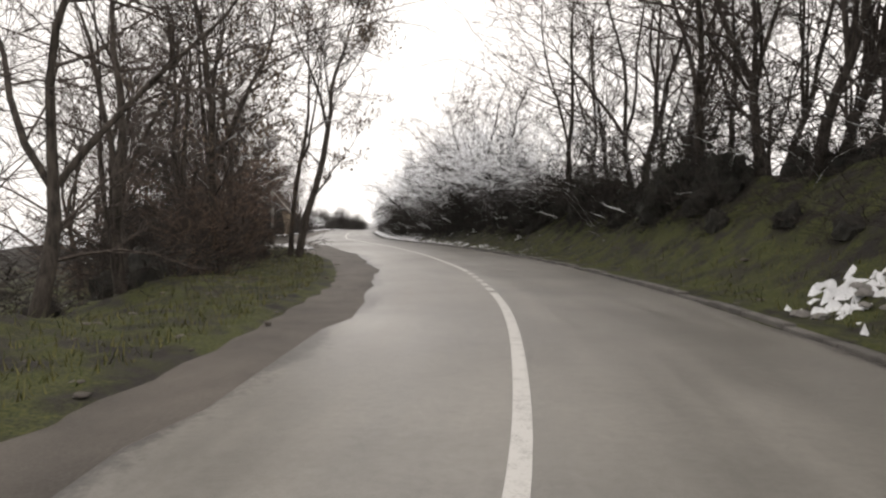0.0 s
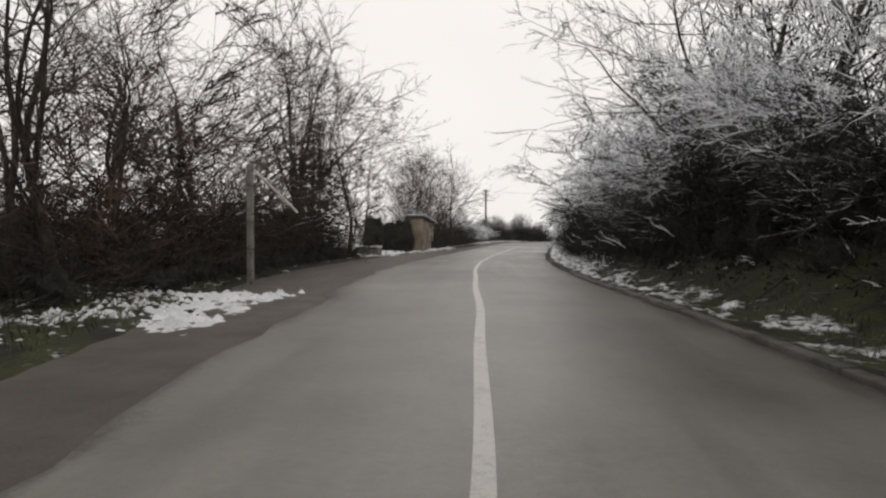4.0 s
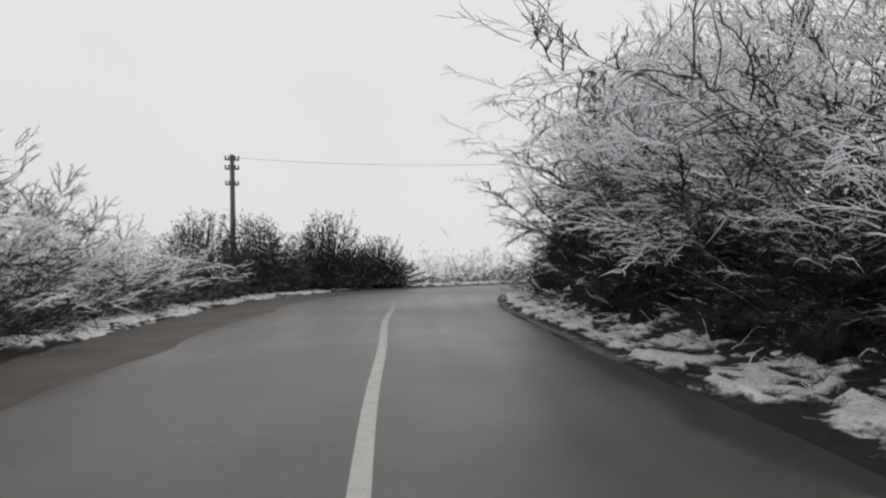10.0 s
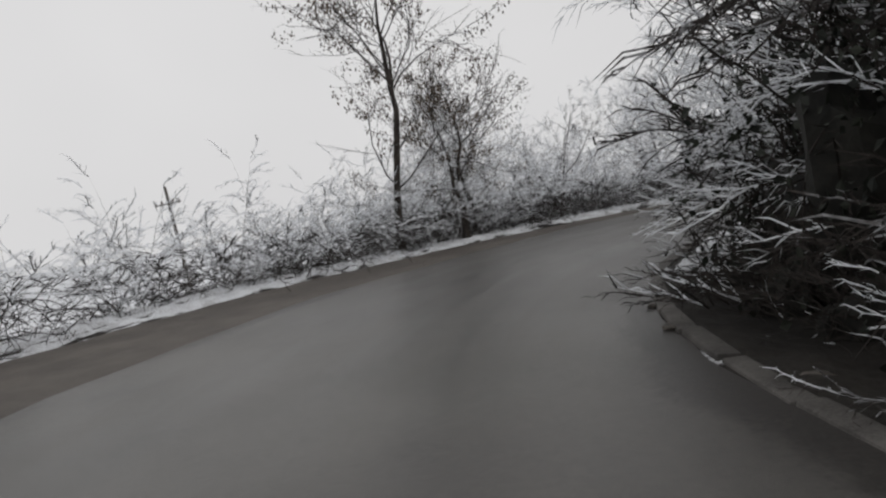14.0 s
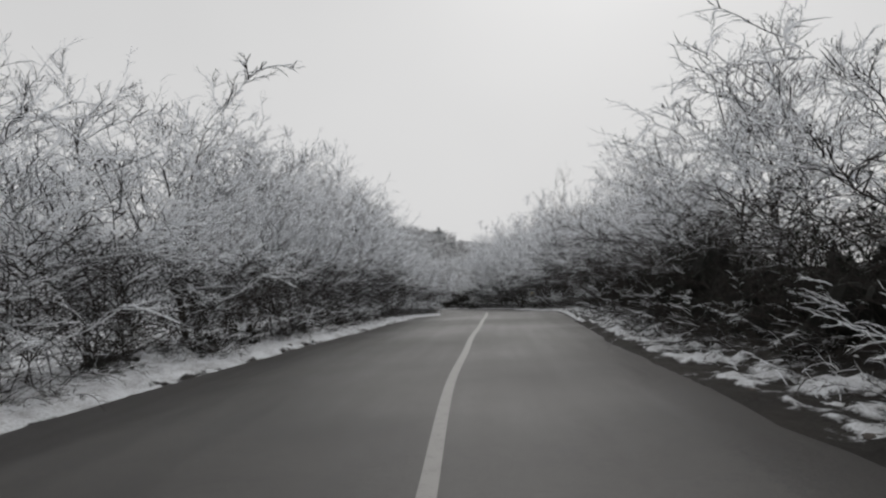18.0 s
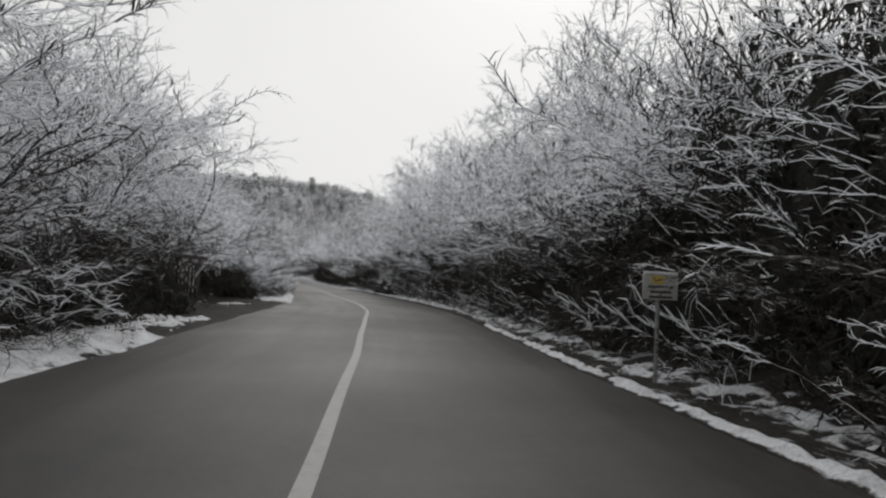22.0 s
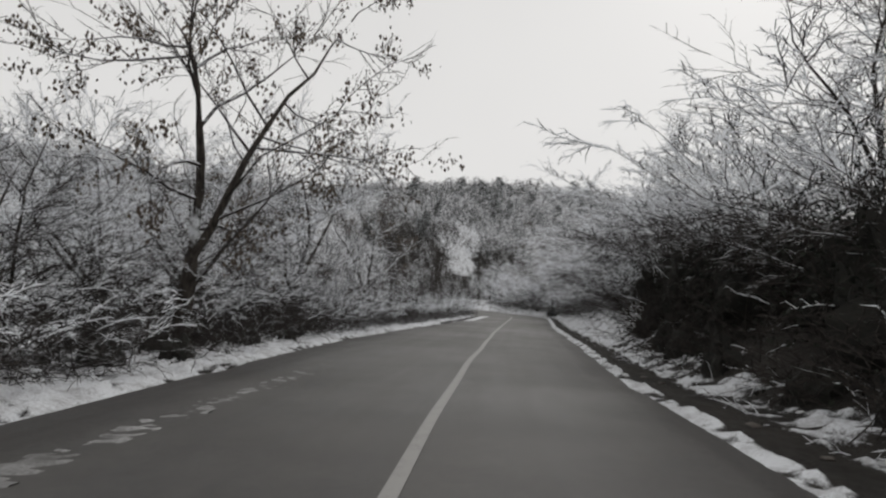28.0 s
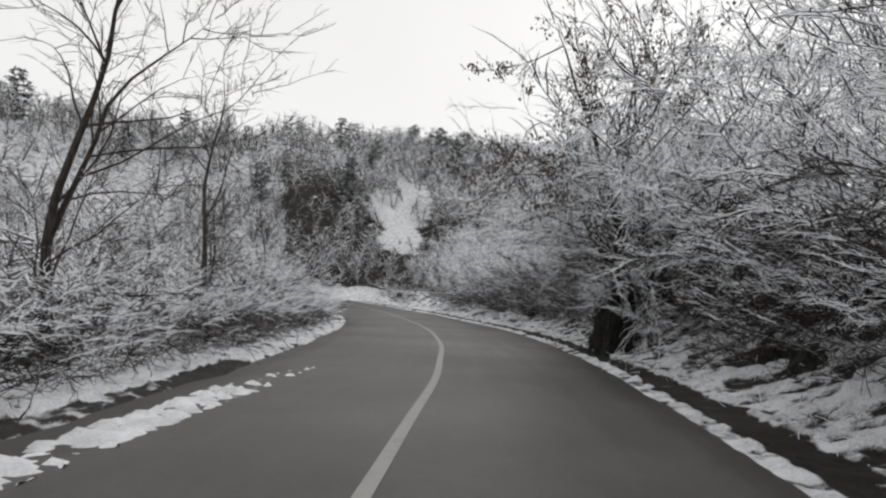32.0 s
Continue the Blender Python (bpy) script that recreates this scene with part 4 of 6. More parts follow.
for k in range(3):
    make_shrub(f"light{k}", "frosted_shrub", "dark bare shrub with thin snow on its twigs", "frosted roadside shrubs", 31 + k, M_TWIG_LIGHT, height=5.3, reach=1.25, stems=11, sprays=17, twigs=10, lean=0.2, low=0.08, spreading=0.75, shelter=0.4, arch=-0.05, droop=-0.03)
for k in range(2):
    make_shrub(f"brown{k}", "dry_shrub", "dense dry brown thicket of thin upright shoots", "dry brown shrubs", 41 + k, M_TWIG_BROWN, M_TWIG_BROWN, height=4.0, reach=0.8, stems=20, sprays=11, twigs=7, lean=0.05, low=0.05, r=0.009, spreading=0.45)
for k in range(3):
    make_shrub(f"mid{k}", "snowy_bush", "rounded bush buried in snowy twigs", "snowy bushes", 46 + k, M_TWIG_SNOW_BOUNCE, M_TWIG_LIGHT, height=2.9, reach=0.95, stems=13, sprays=11, twigs=9, lean=0.12, low=0.06, spreading=1.1, shelter=0.3, r=0.011, arch=-0.09, droop=-0.07)
for k in range(2):
    make_shrub(f"low{k}", "low_bush", "low snowy bush of upright reed-like stems", "low snowy bushes", 51 + k, M_TWIG_SNOW_BOUNCE, height=2.0, reach=0.55, stems=26, sprays=7, twigs=6, lean=0.0, low=0.1, r=0.009, spreading=0.45, shelter=0.15)
THICKET_KINDS = (("dark_thicket", "dense dark thicket of bare twigs", "dark thickets"), ("dark_thicket", "dense dark thicket of bare twigs", "dark thickets"),
                 ("bramble_tangle", "tangled mound of dead dark bramble", "bramble tangles"))
for k in range(3):
    make_shrub(f"thicket{k}", *THICKET_KINDS[k], 54 + k, M_TWIG_DARK, height=2.9, reach=0.9, stems=12, sprays=11, twigs=7, lean=0.1, low=0.02, r=0.009, spreading=1.0, shelter=0.75, arch=-0.06, droop=-0.04, body=(0.46, 0.58, 0.72))
for k in range(4):
    make_tree(f"bare{k}", "bare_tree", "tall bare dark tree without snow", "bare roadside trees", 61 + k, M_TWIG_BARE, height=10.0, trunk=0.12, fork=0.22, spread=1.0, limbs_n=12, sprays=6, twigs=6, r=0.010, leaders_n=2 + k % 2, lift=0.01, bend=0.14)
for k in range(3):
    make_tree(f"snowtree{k}", "snowy_tree", "bare tree with snow along its limbs", "snow-laden trees", 71 + k, M_TWIG_SNOW_BOUNCE, height=7.6, trunk=0.11, fork=0.18, spread=1.15, limbs_n=15, sprays=8, twigs=9, lift=-0.03, r=0.013, leaders_n=3, flat=(0.8, 1.4), bend=0.12)
make_tree("leafed0", "leafed_tree", "slender tree with clusters of dry leaves and thin snow", "trees with dry leaves", 81, M_TWIG_LIGHT, height=10.0, trunk=0.11, fork=0.42, spread=0.9, limbs_n=12, sprays=8, twigs=7, tufts=4)
make_tree("leafed1", "leafed_tree", "forked tree with clusters of dry leaves and thin snow", "trees with dry leaves", 82, M_TWIG_LIGHT, height=9.0, trunk=0.18, fork=0.2, spread=1.2, limbs_n=11, sprays=8, twigs=7, tufts=4, lean=0.3, flat=(0.7, 1.35), bend=0.15)
make_tree("birch", "birch_tree", "pale-barked birch with fine hanging twigs", "birches", 91, M_TWIG_LIGHT, M_BIRCH, height=9.5, trunk=0.12, fork=0.1, spread=0.85, limbs_n=16, sprays=9, twigs=10, r=0.008, lift=-0.03, leaders_n=3, tufts=1)
make_tree("slim0", "slim_tree", "slim leaning tree with few snowy limbs", "slim trees", 95, M_TWIG_LIGHT, height=8.5, trunk=0.08, fork=0.35, limbs_n=9, sprays=6, twigs=7)

for k in range(3):
    proto(f"ivy{k}", "ivy_undergrowth", mass_meshes(101 + k, (1.6, 1.9, 2.2), 3000, 0.034, M_IVY, 5, 650, share=0.56), "dark evergreen ivy and bramble growing over the bank", "undergrowth", "dark undergrowth")
proto("ivycolumn", "ivy_column", mass_meshes(108, (0.85, 0.85, 2.3), 1500, 0.045, M_IVY, 6, 120), "tree trunk thickly wrapped in dark ivy", "undergrowth", "ivy-clad trunks")
for k in range(2):
    proto(f"snowivy{k}", "snowy_bramble", mass_meshes(111 + k, (1.3, 1.6, 1.5), 1500, 0.045, M_IVY_SNOW, 36, 400, caps=1), "dark bramble thicket capped with snow", "undergrowth", "snow-capped brambles")
proto("hedgebush", "round_bush", dome_meshes(116, (2.7, 3.6, 3.1), 1100, M_TWIG_LIGHT, 0.4, 6), "big round dark bush of dense fine twigs", "bush", "round dark bushes")


def conifer_meshes(seed, height, spread, tiers, material, per=20, size=0.09, droop=-0.10, rounded=False):
    rng = random.Random(seed)
    trunk, store, boughs = Wood(), ([], []), Wood()
    pts = wander(rng, (0, 0, -0.4), (0, 0, 1), height + 0.4, 6, 0.01, 0.05)
    trunk.stem(pts, [0.16 * (1 - i / 6.2) for i in range(7)], 7)
    for k in range(tiers):
        u = 0.12 + 0.86 * k / tiers
        p, _ = along(pts, u)
        for _ in range(6):
            a = rng.uniform(0, 6.28)
            ln = spread * (1.05 - u if not rounded else 0.95 * math.sin(math.pi * min(0.93, 0.2 + 0.8 * u)) ** 0.7) * rng.uniform(0.6, 1.2) + 0.15
            b = wander(rng, p, (math.cos(a), math.sin(a), 0.1), ln, 4, 0.08, droop)
            boughs.stem(b, [0.025, 0.02, 0.015, 0.01, 0.0], 3)
            for _ in range(int(per * ln) + 6):
                q, w = along(b, rng.uniform(0.15, 1.0))
                add_leaf(rng, store, q + Vector((rng.gauss(0, 0.09), rng.gauss(0, 0.09), rng.gauss(-0.07, 0.08))), size)
    return [("trunk", trunk.mesh("trunk", M_TRUNK, True), ""), ("bough_frame", boughs.mesh("bough_frame", M_TRUNK), ""), ("foliage", mesh_of("foliage", store[0], store[1], material), "dark needles")]


proto("spruce", "spruce_tree", conifer_meshes(121, 6.5, 2.0, 17, M_NEEDLE, 60, 0.05, -0.12), "dark green spruce with hanging boughs", "tree", "conifers")
proto("pine", "pine_tree", conifer_meshes(122, 9.5, 2.2, 15, M_NEEDLE, 55, 0.05, -0.03), "dark pine standing among the bare trees", "tree", "conifers")


def ground_z(x, y):
    s, d = station(np.array([x]), np.array([y]))
    return float(land(np.array([x]), np.array([y]), s, d)[0])


PLACE = random.Random(5)


def beside(s, out, right):
    """A place beyond the road's edge and the turn that faces the road from there."""
    w = float(width(EDGE_R if right else SHOULDER_L, s))
    x, y, _ = on_road(s, (w + out) * (1 if right else -1))
    return float(x), float(y), heading(s) + (math.pi / 2 if right else -math.pi / 2)


CLEAR = [(115.7, 29.1, 1.0), (76.0, 74.8, 2.0), (73.4, 72.6, 2.2), (71.0, 75.0, 2.0), (161.4, 2.6, 2.6), (165.0, 13.0, 1.5), (-15.6, 127.0, 3.0), (-19.0, 120.0, 3.0)]


def hedge_row(right, s0, s1, out, step, keys, size, jitter=0.5, sink=0.0, tall=(0.88, 1.15), turn=0.6):
    """size: one number, or two for the row's start and end."""
    a, b = size if isinstance(size, tuple) else (size, size)
    s = s0 + PLACE.uniform(0, step)
    while s < s1:
        x, y, face = beside(s, out + PLACE.uniform(-jitter, jitter), right)
        _, clear = station(np.array([x]), np.array([y]))
        key, wob, big, high = PLACE.choice(keys), PLACE.uniform(-turn, turn), PLACE.uniform(0.84, 1.14), PLACE.uniform(*tall)
        if abs(clear[0]) > float(width(EDGE_R if right else SHOULDER_L, s)) + min(out, 1.0) - 0.2 and all(math.hypot(x - cx, y - cy) > cr for cx, cy, cr in CLEAR):
            plant(key, x, y, ground_z(x, y) - sink, face + wob, (a + (b - a) * (s - s0) / (s1 - s0)) * big, high)
        s += step * PLACE.uniform(0.7, 1.3)


def stand(key, x, y, turn=0.0, size=1.0, tall=1.0, sink=0.0):
    return plant(key, x, y, ground_z(x, y) - sink, turn, size, tall)


WHITE = ["white0", "white1", "white2"]
SNOWY = ["snowy0", "snowy1", "snowy2", "snowy3", "snowy4"]
LIGHT = ["light0", "light1", "light2"]
BROWN = ["brown0", "brown1"]
MID = ["mid0", "mid1", "mid2"]
LOW = ["low0", "low1"]
BARE = ["bare0", "bare1", "bare2", "bare3"]
SNOWTREE = ["snowtree0", "snowtree1", "snowtree2"]
IVY = ["ivy0", "ivy1", "ivy2"]
SNOWIVY = ["snowivy0", "snowivy1"]

THICKET = ["thicket0", "thicket1", "thicket2"]
# right side, from the start to the long bend
hedge_row(True, -8, 24, 5.2, 2.2, BARE, 0.9, 0.8)
hedge_row(True, -12, 14, 4.2, 2.2, IVY + BROWN, (0.6, 0.8), 0.3, 0.4)
hedge_row(True, 12, 26, 3.6, 3.6, BARE, 1.0, 0.4)
hedge_row(True, -8, 26, 8.5, 2.2, BARE, 0.9, 1.0)
hedge_row(True, 5, 30, 6.6, 2.6, BARE, 1.0, 0.8)
hedge_row(True, -8, 34, 2.6, 2.2, THICKET, (0.55, 0.85), 0.4)
hedge_row(True, 8, 34, 4.0, 2.6, THICKET, (0.9, 1.1), 0.4)
hedge_row(True, 31, 38, 3.4, 1.8, BARE, 0.8, 0.4)
hedge_row(True, 31, 40, 3.2, 2.0, IVY, 1.15, 0.3, 0.2, (1.4, 1.8))
hedge_row(True, 0, 26, 4.4, 2.2, LIGHT, (0.65, 0.85), 0.6)
hedge_row(True, 14, 64, 3.1, 2.2, IVY, (0.85, 1.1), 0.3, 0.3)
hedge_row(True, 20, 46, 3.1, 2.0, ["snowy0", "light0", "snowy2", "light1", "snowy4"], (0.8, 1.05), 0.4)
hedge_row(True, 44, 62, 3.8, 2.4, LIGHT + ["snowy2"], 1.1, 0.4)
hedge_row(True, 48, 62, 2.5, 1.9, IVY, 0.95, 0.2, 0.3, (1.2, 1.5))
hedge_row(True, 62, 97, 3.8, 2.7, SNOWY, 1.05, 0.4)
hedge_row(True, 34, 98, 2.2, 2.6, THICKET, (0.85, 0.68), 0.3)
hedge_row(True, 40, 106, 6.2, 3.4, SNOWTREE, 0.92, 0.8)
hedge_row(True, 46, 66, 3.2, 2.0, IVY, 1.2, 0.3, 0.3, (1.3, 1.7))
hedge_row(True, 74, 100, 1.9, 5.0, MID, 0.7, 0.3)
hedge_row(True, 58, 104, 1.6, 2.3, THICKET, 0.62, 0.2)
hedge_row(True, 64, 104, 2.8, 2.1, IVY, 0.9, 0.3, 0.3, (0.8, 1.1))
hedge_row(True, 65, 88, 2.6, 2.4, WHITE, 0.85, 0.3)
hedge_row(True, 88, 98, 2.8, 1.7, IVY, 1.0, 0.2, 0.3, (1.2, 1.5))
# inside of the bend
hedge_row(True, 96, 104, 4.4, 1.8, IVY, 1.2, 0.3, 0.3, (0.9, 1.2))
hedge_row(True, 104, 110, 3.3, 1.6, IVY, 1.15, 0.3, 0.3, (1.0, 1.4))
hedge_row(True, 98.5, 104.5, 3.9, 1.4, IVY, 1.15, 0.2, 0.3, (1.5, 1.9))
hedge_row(True, 104, 110, 3.0, 2.4, WHITE, 0.95, 0.2)
hedge_row(True, 110, 117, 2.2, 1.4, IVY, 1.1, 0.2, 0.3, (1.1, 1.5))
hedge_row(True, 105, 110, 2.2, 2.6, THICKET, 0.9, 0.2)
hedge_row(True, 110, 117, 1.1, 1.5, THICKET, 0.62, 0.2)
hedge_row(True, 110, 117, 1.9, 1.8, ["snowy1", "white1", "snowy3", "white0"], 0.9, 0.1)
hedge_row(True, 109, 118, 0.9, 5.0, ["mid0", "mid2"], 0.42, 0.1, 0.1)
hedge_row(True, 116, 142, 3.9, 1.7, IVY, 1.3, 0.3, 0.3, (1.2, 1.7))
hedge_row(True, 116, 142, 2.7, 2.2, THICKET, 1.1, 0.3)
hedge_row(True, 116, 126, 1.9, 1.9, THICKET, 0.7, 0.2)
hedge_row(True, 110, 142, 3.0, 2.8, ["snowivy0", "snowivy1", "snowy1", "snowy3"], 1.0, 0.4, 0.2)
hedge_row(True, 106, 142, 4.6, 2.8, SNOWY, (1.15, 0.8), 0.5)
# right side, after the bend
hedge_row(True, 140, 204, 3.0, 2.3, SNOWY + ["white0"], (0.68, 1.0), 0.4)
hedge_row(True, 204, 254, 3.0, 2.9, SNOWY + ["white0", "white2"], 0.95, 0.4)
hedge_row(True, 254, 270, 3.2, 1.8, MID + ["white1"], 0.6, 0.4)
hedge_row(True, 271, 360, 3.4, 2.3, WHITE + ["snowy1", "snowy3"], 1.1, 0.4)
hedge_row(True, 140, 250, 2.4, 2.2, IVY, (0.75, 1.05), 0.2, 0.3, (0.9, 1.2))
hedge_row(True, 140, 284, 1.6, 2.3, THICKET, (0.66, 0.82), 0.2)
hedge_row(True, 254, 284, 2.9, 2.2, IVY, 1.0, 0.3, 0.3, (1.0, 1.3))
hedge_row(True, 288, 318, 2.3, 1.7, MID + ["white0", "white2"], 0.78, 0.3, 0.1)
hedge_row(True, 160, 204, 5.8, 3.2, SNOWTREE + ["snowy1", "white1"], (0.85, 1.1), 1.0)
hedge_row(True, 206, 246, 5.2, 2.7, SNOWTREE + ["bare0"], 1.3, 0.7)
hedge_row(True, 252, 266, 6.5, 3.0, WHITE, 0.4, 1.0)
hedge_row(True, 274, 350, 6.0, 3.4, SNOWTREE + WHITE, 1.05, 1.0)
hedge_row(True, 142, 248, 1.3, 3.4, MID, 0.5, 0.3)
hedge_row(True, 206, 246, 3.4, 1.9, IVY, 1.2, 0.4, 0.3, (1.3, 1.75))
hedge_row(True, 255, 268, 2.3, 2.6, SNOWIVY, 1.0, 0.3, 0.0, (1.2, 1.6))
hedge_row(True, 284, 346, 2.6, 2.2, MID, 0.75, 0.4)
hedge_row(True, 312, 330, 3.2, 1.7, THICKET, 0.9, 0.4)
hedge_row(True, 300, 330, 2.1, 1.9, THICKET + MID, 0.62, 0.3)
hedge_row(True, 330, 380, 3.0, 2.6, MID + ["thicket1", "white2"], 0.8, 0.8)
hedge_row(True, 330, 380, 8.0, 4.0, WHITE + SNOWTREE, 0.9, 1.5)
# left side, from the start to the yard
hedge_row(False, -2, 34, 2.8, 3.6, BARE, 0.92, 0.8)
hedge_row(False, 12, 34, 2.2, 1.7, BROWN + THICKET, (0.65, 0.95), 0.4)
hedge_row(False, -4, 34, 4.4, 3.2, THICKET, (0.6, 1.0), 0.5)
hedge_row(False, 10, 34, 3.2, 2.4, THICKET + BROWN, (0.9, 1.25), 0.4)
hedge_row(False, 25, 33, 3.4, 3.0, BARE, 0.8, 0.4)
hedge_row(False, 0, 34, 6.5, 4.6, BARE, 0.92, 1.2)
hedge_row(False, 4, 34, 7.5, 4.0, THICKET + BROWN, 1.25, 0.8)
hedge_row(False, 33, 42, 2.6, 4.5, BARE, 0.88, 0.5)
hedge_row(False, 34, 53, 6.5, 4.5, BARE, 0.8, 1.0)
hedge_row(False, 31, 51, 1.0, 1.3, THICKET, 0.78, 0.2)
hedge_row(False, 32, 52, 2.0, 1.4, THICKET + ["brown0", "brown1"], 1.2, 0.3)
hedge_row(False, 33, 53, 3.8, 1.6, THICKET + ["brown1", "light0"], 1.5, 0.5)
hedge_row(False, 34, 53, 5.8, 1.8, IVY + THICKET, 1.4, 0.5)
# left side, from the hut to the bend
hedge_row(False, 67, 82, 1.2, 1.6, THICKET, 0.95, 0.2)
hedge_row(False, 67, 82, 2.4, 1.7, THICKET + ["brown0"], 1.3, 0.3)
hedge_row(False, 69, 80, 3.6, 2.6, BARE + LIGHT, 0.75, 0.5)
hedge_row(False, 86, 97, 1.5, 1.8, MID + THICKET, 0.8, 0.2, 0.0)
hedge_row(False, 85, 100, 2.6, 1.6, LIGHT + ["snowy1", "snowy3", "white1"], (0.78, 0.5), 0.4)
hedge_row(False, 70, 86, 4.2, 1.5, THICKET, (1.3, 1.1), 0.5)
hedge_row(False, 78, 87, 2.0, 1.6, THICKET, 1.1, 0.3)
hedge_row(False, 72, 87, 4.6, 2.0, BARE, (0.75, 0.6), 0.5)
hedge_row(False, 86, 97, 4.2, 1.7, THICKET + LIGHT, 0.75, 0.5)
hedge_row(False, 86, 97, 3.0, 1.7, LIGHT + ["white0", "white2"], (0.75, 0.55), 0.4)
hedge_row(False, 86, 97, 5.6, 3.0, ["light0", "snowtree1", "bare1"], (0.6, 0.5), 0.8)
hedge_row(False, 85, 91, 1.0, 2.0, MID, 0.62, 0.2)
hedge_row(False, 92, 97, 1.3, 1.7, ["thicket0", "thicket2", "mid0", "mid1"], (0.8, 0.6), 0.2)
hedge_row(False, 110, 126, 0.8, 1.0, LOW + ["mid1", "mid2"], 0.9, 0.3)
hedge_row(False, 111, 130, 2.4, 1.3, LOW + MID, 1.15, 0.6)
hedge_row(False, 112, 132, 4.6, 1.8, WHITE + ["mid0"], 0.75, 0.8)
# left side, after the bend
hedge_row(False, 122, 142, 1.2, 1.5, MID, (0.85, 0.9), 0.3)
hedge_row(False, 122, 146, 3.2, 1.9, WHITE + ["mid0", "snowtree0"], (0.62, 0.95), 0.6, 0.0, (0.75, 1.2))
hedge_row(False, 120, 150, 4.8, 2.2, SNOWTREE + WHITE, (0.55, 0.85), 0.8, 0.0, (0.75, 1.2))
hedge_row(False, 122, 152, 8.5, 2.8, SNOWTREE + ["light1"], (0.6, 0.8), 1.2)
stand("snowtree1", 20.5, 131.5, 0.4, 0.95)
stand("snowtree0", 22.8, 129.4, 1.9, 0.8)
hedge_row(False, 142, 200, 2.7, 1.9, SNOWY + ["white1", "white2"], (0.9, 1.1), 0.4)
hedge_row(False, 144, 200, 5.2, 2.8, SNOWTREE, (0.9, 1.1), 0.9)
hedge_row(False, 202, 224, 7.2, 2.8, SNOWTREE, 1.1, 0.7)
hedge_row(False, 138, 200, 1.8, 3.4, THICKET, 0.62, 0.3)
hedge_row(False, 138, 198, 1.0, 3.4, MID, 0.5, 0.2)
hedge_row(False, 199, 224, 6.0, 2.0, THICKET + ["light1"], 1.15, 0.6)
hedge_row(False, 201, 213, 5.0, 1.6, IVY, 1.0, 0.4, 0.3, (1.2, 1.6))
hedge_row(False, 200, 222, 8.5, 1.8, IVY + LIGHT, 1.25, 0.6, 0.3, (1.2, 1.6))
hedge_row(False, 196, 208, 2.6, 1.5, IVY + THICKET, 0.95, 0.3, 0.3, (1.0, 1.4))
hedge_row(False, 198, 208, 3.8, 2.4, ["snowtree0", "snowtree2", "light1"], 1.0, 0.4)
hedge_row(False, 221, 238, 1.3, 1.9, MID, 0.78, 0.3)
hedge_row(False, 238, 284, 1.3, 1.9, ["mid0", "thicket1", "thicket2", "mid2"], 0.78, 0.3)
hedge_row(False, 284, 345, 1.3, 1.8, MID, (0.78, 0.7), 0.3)
hedge_row(False, 222, 240, 0.75, 1.7, MID, 0.5, 0.15)
hedge_row(False, 222, 345, 2.4, 2.1, THICKET + ["mid1", "thicket0"], (0.95, 0.85), 0.4)
hedge_row(False, 222, 240, 3.8, 2.2, WHITE + ["snowy0", "snowtree1"], 0.85, 0.8)
hedge_row(False, 240, 292, 3.8, 2.0, LIGHT + ["snowy0", "light1"], 0.8, 0.8)
hedge_row(False, 292, 345, 4.4, 2.3, LIGHT + ["white1", "slim0"], 0.72, 1.0)
hedge_row(False, 236, 292, 6.4, 3.4, SNOWTREE + ["leafed1"], 0.9, 1.0)
hedge_row(False, 330, 380, 3.0, 2.6, WHITE + MID, 0.75, 0.8)
hedge_row(True, 191, 203, 3.2, 1.5, IVY, 1.15, 0.3, 0.3, (1.4, 1.9))
hedge_row(True, 194, 204, 2.6, 3.4, SNOWY, 1.0, 0.3)
hedge_row(True, 186, 198, 3.0, 1.5, IVY, 1.25, 0.2, 0.3, (1.7, 2.2))
hedge_row(True, 117, 122, 1.7, 1.6, ["white1", "snowy2"], 0.9, 0.2)

# single trees that stand out
stand("bare2", 3.6, 33.0, 1.4, 1.05)
stand("bare0", 5.6, 30.5, 0.4, 1.1)
stand("slim0", -8.6, 38.0, 0.4, 1.0)
stand("leafed0", -7.9, 37.6, 2.4, 0.98)
stand("leafed0", -9.2, 33.0, 1.0, 0.9)
stand("bare1", -17.9, 90.5, 0.3, 0.86)
stand("birch", -20.6, 77.5, 0.3, 1.3)
stand("birch", -19.8, 81.0, 2.1, 0.72)
stand("spruce", -19.2, 67.6, 0.0, 1.15)
stand("bare0", -16.6, 66.3, 1.2, 0.8)
stand("bare2", -16.4, 62.3, 2.2, 0.95)
stand("bare1", -16.0, 60.0, 0.2, 0.98)
stand("bare3", -15.7, 58.0, 4.2, 0.95)
stand("pine", -5.5, 98.5, 0.4, 1.0)
stand("pine", -6.3, 116.0, 1.4, 0.8)
stand("leafed0", 3.0, 137.5, 0.5, 0.9)
stand("leafed1", 8.4, 140.0, 2.3, 0.8)
stand("snowtree1", 15.6, 135.2, 0.6, 0.85)
stand("light1", 14.6, 135.9, 1.6, 0.8)
stand("snowtree0", 17.4, 134.4, 2.6, 0.62)
stand("leafed1", 4.6, 136.6, 1.6, 0.6)
stand("snowtree0", 5.6, 137.2, 3.6, 0.66)
stand("slim0", 9.2, 136.6, 0.4, 0.45)
stand("snowtree2", 11.0, 138.6, 2.6, 0.55)
stand("leafed1", 124.0, 49.0, 0.9, 1.15)
stand("leafed0", 121.5, 46.5, 2.9, 0.95)
stand("leafed1", 115.8, 45.9, 1.1, 0.72)
stand("leafed1", 125.5, 39.5, 0.4, 1.1)
stand("slim0", 171.0, 9.8, 0.7, 1.1)
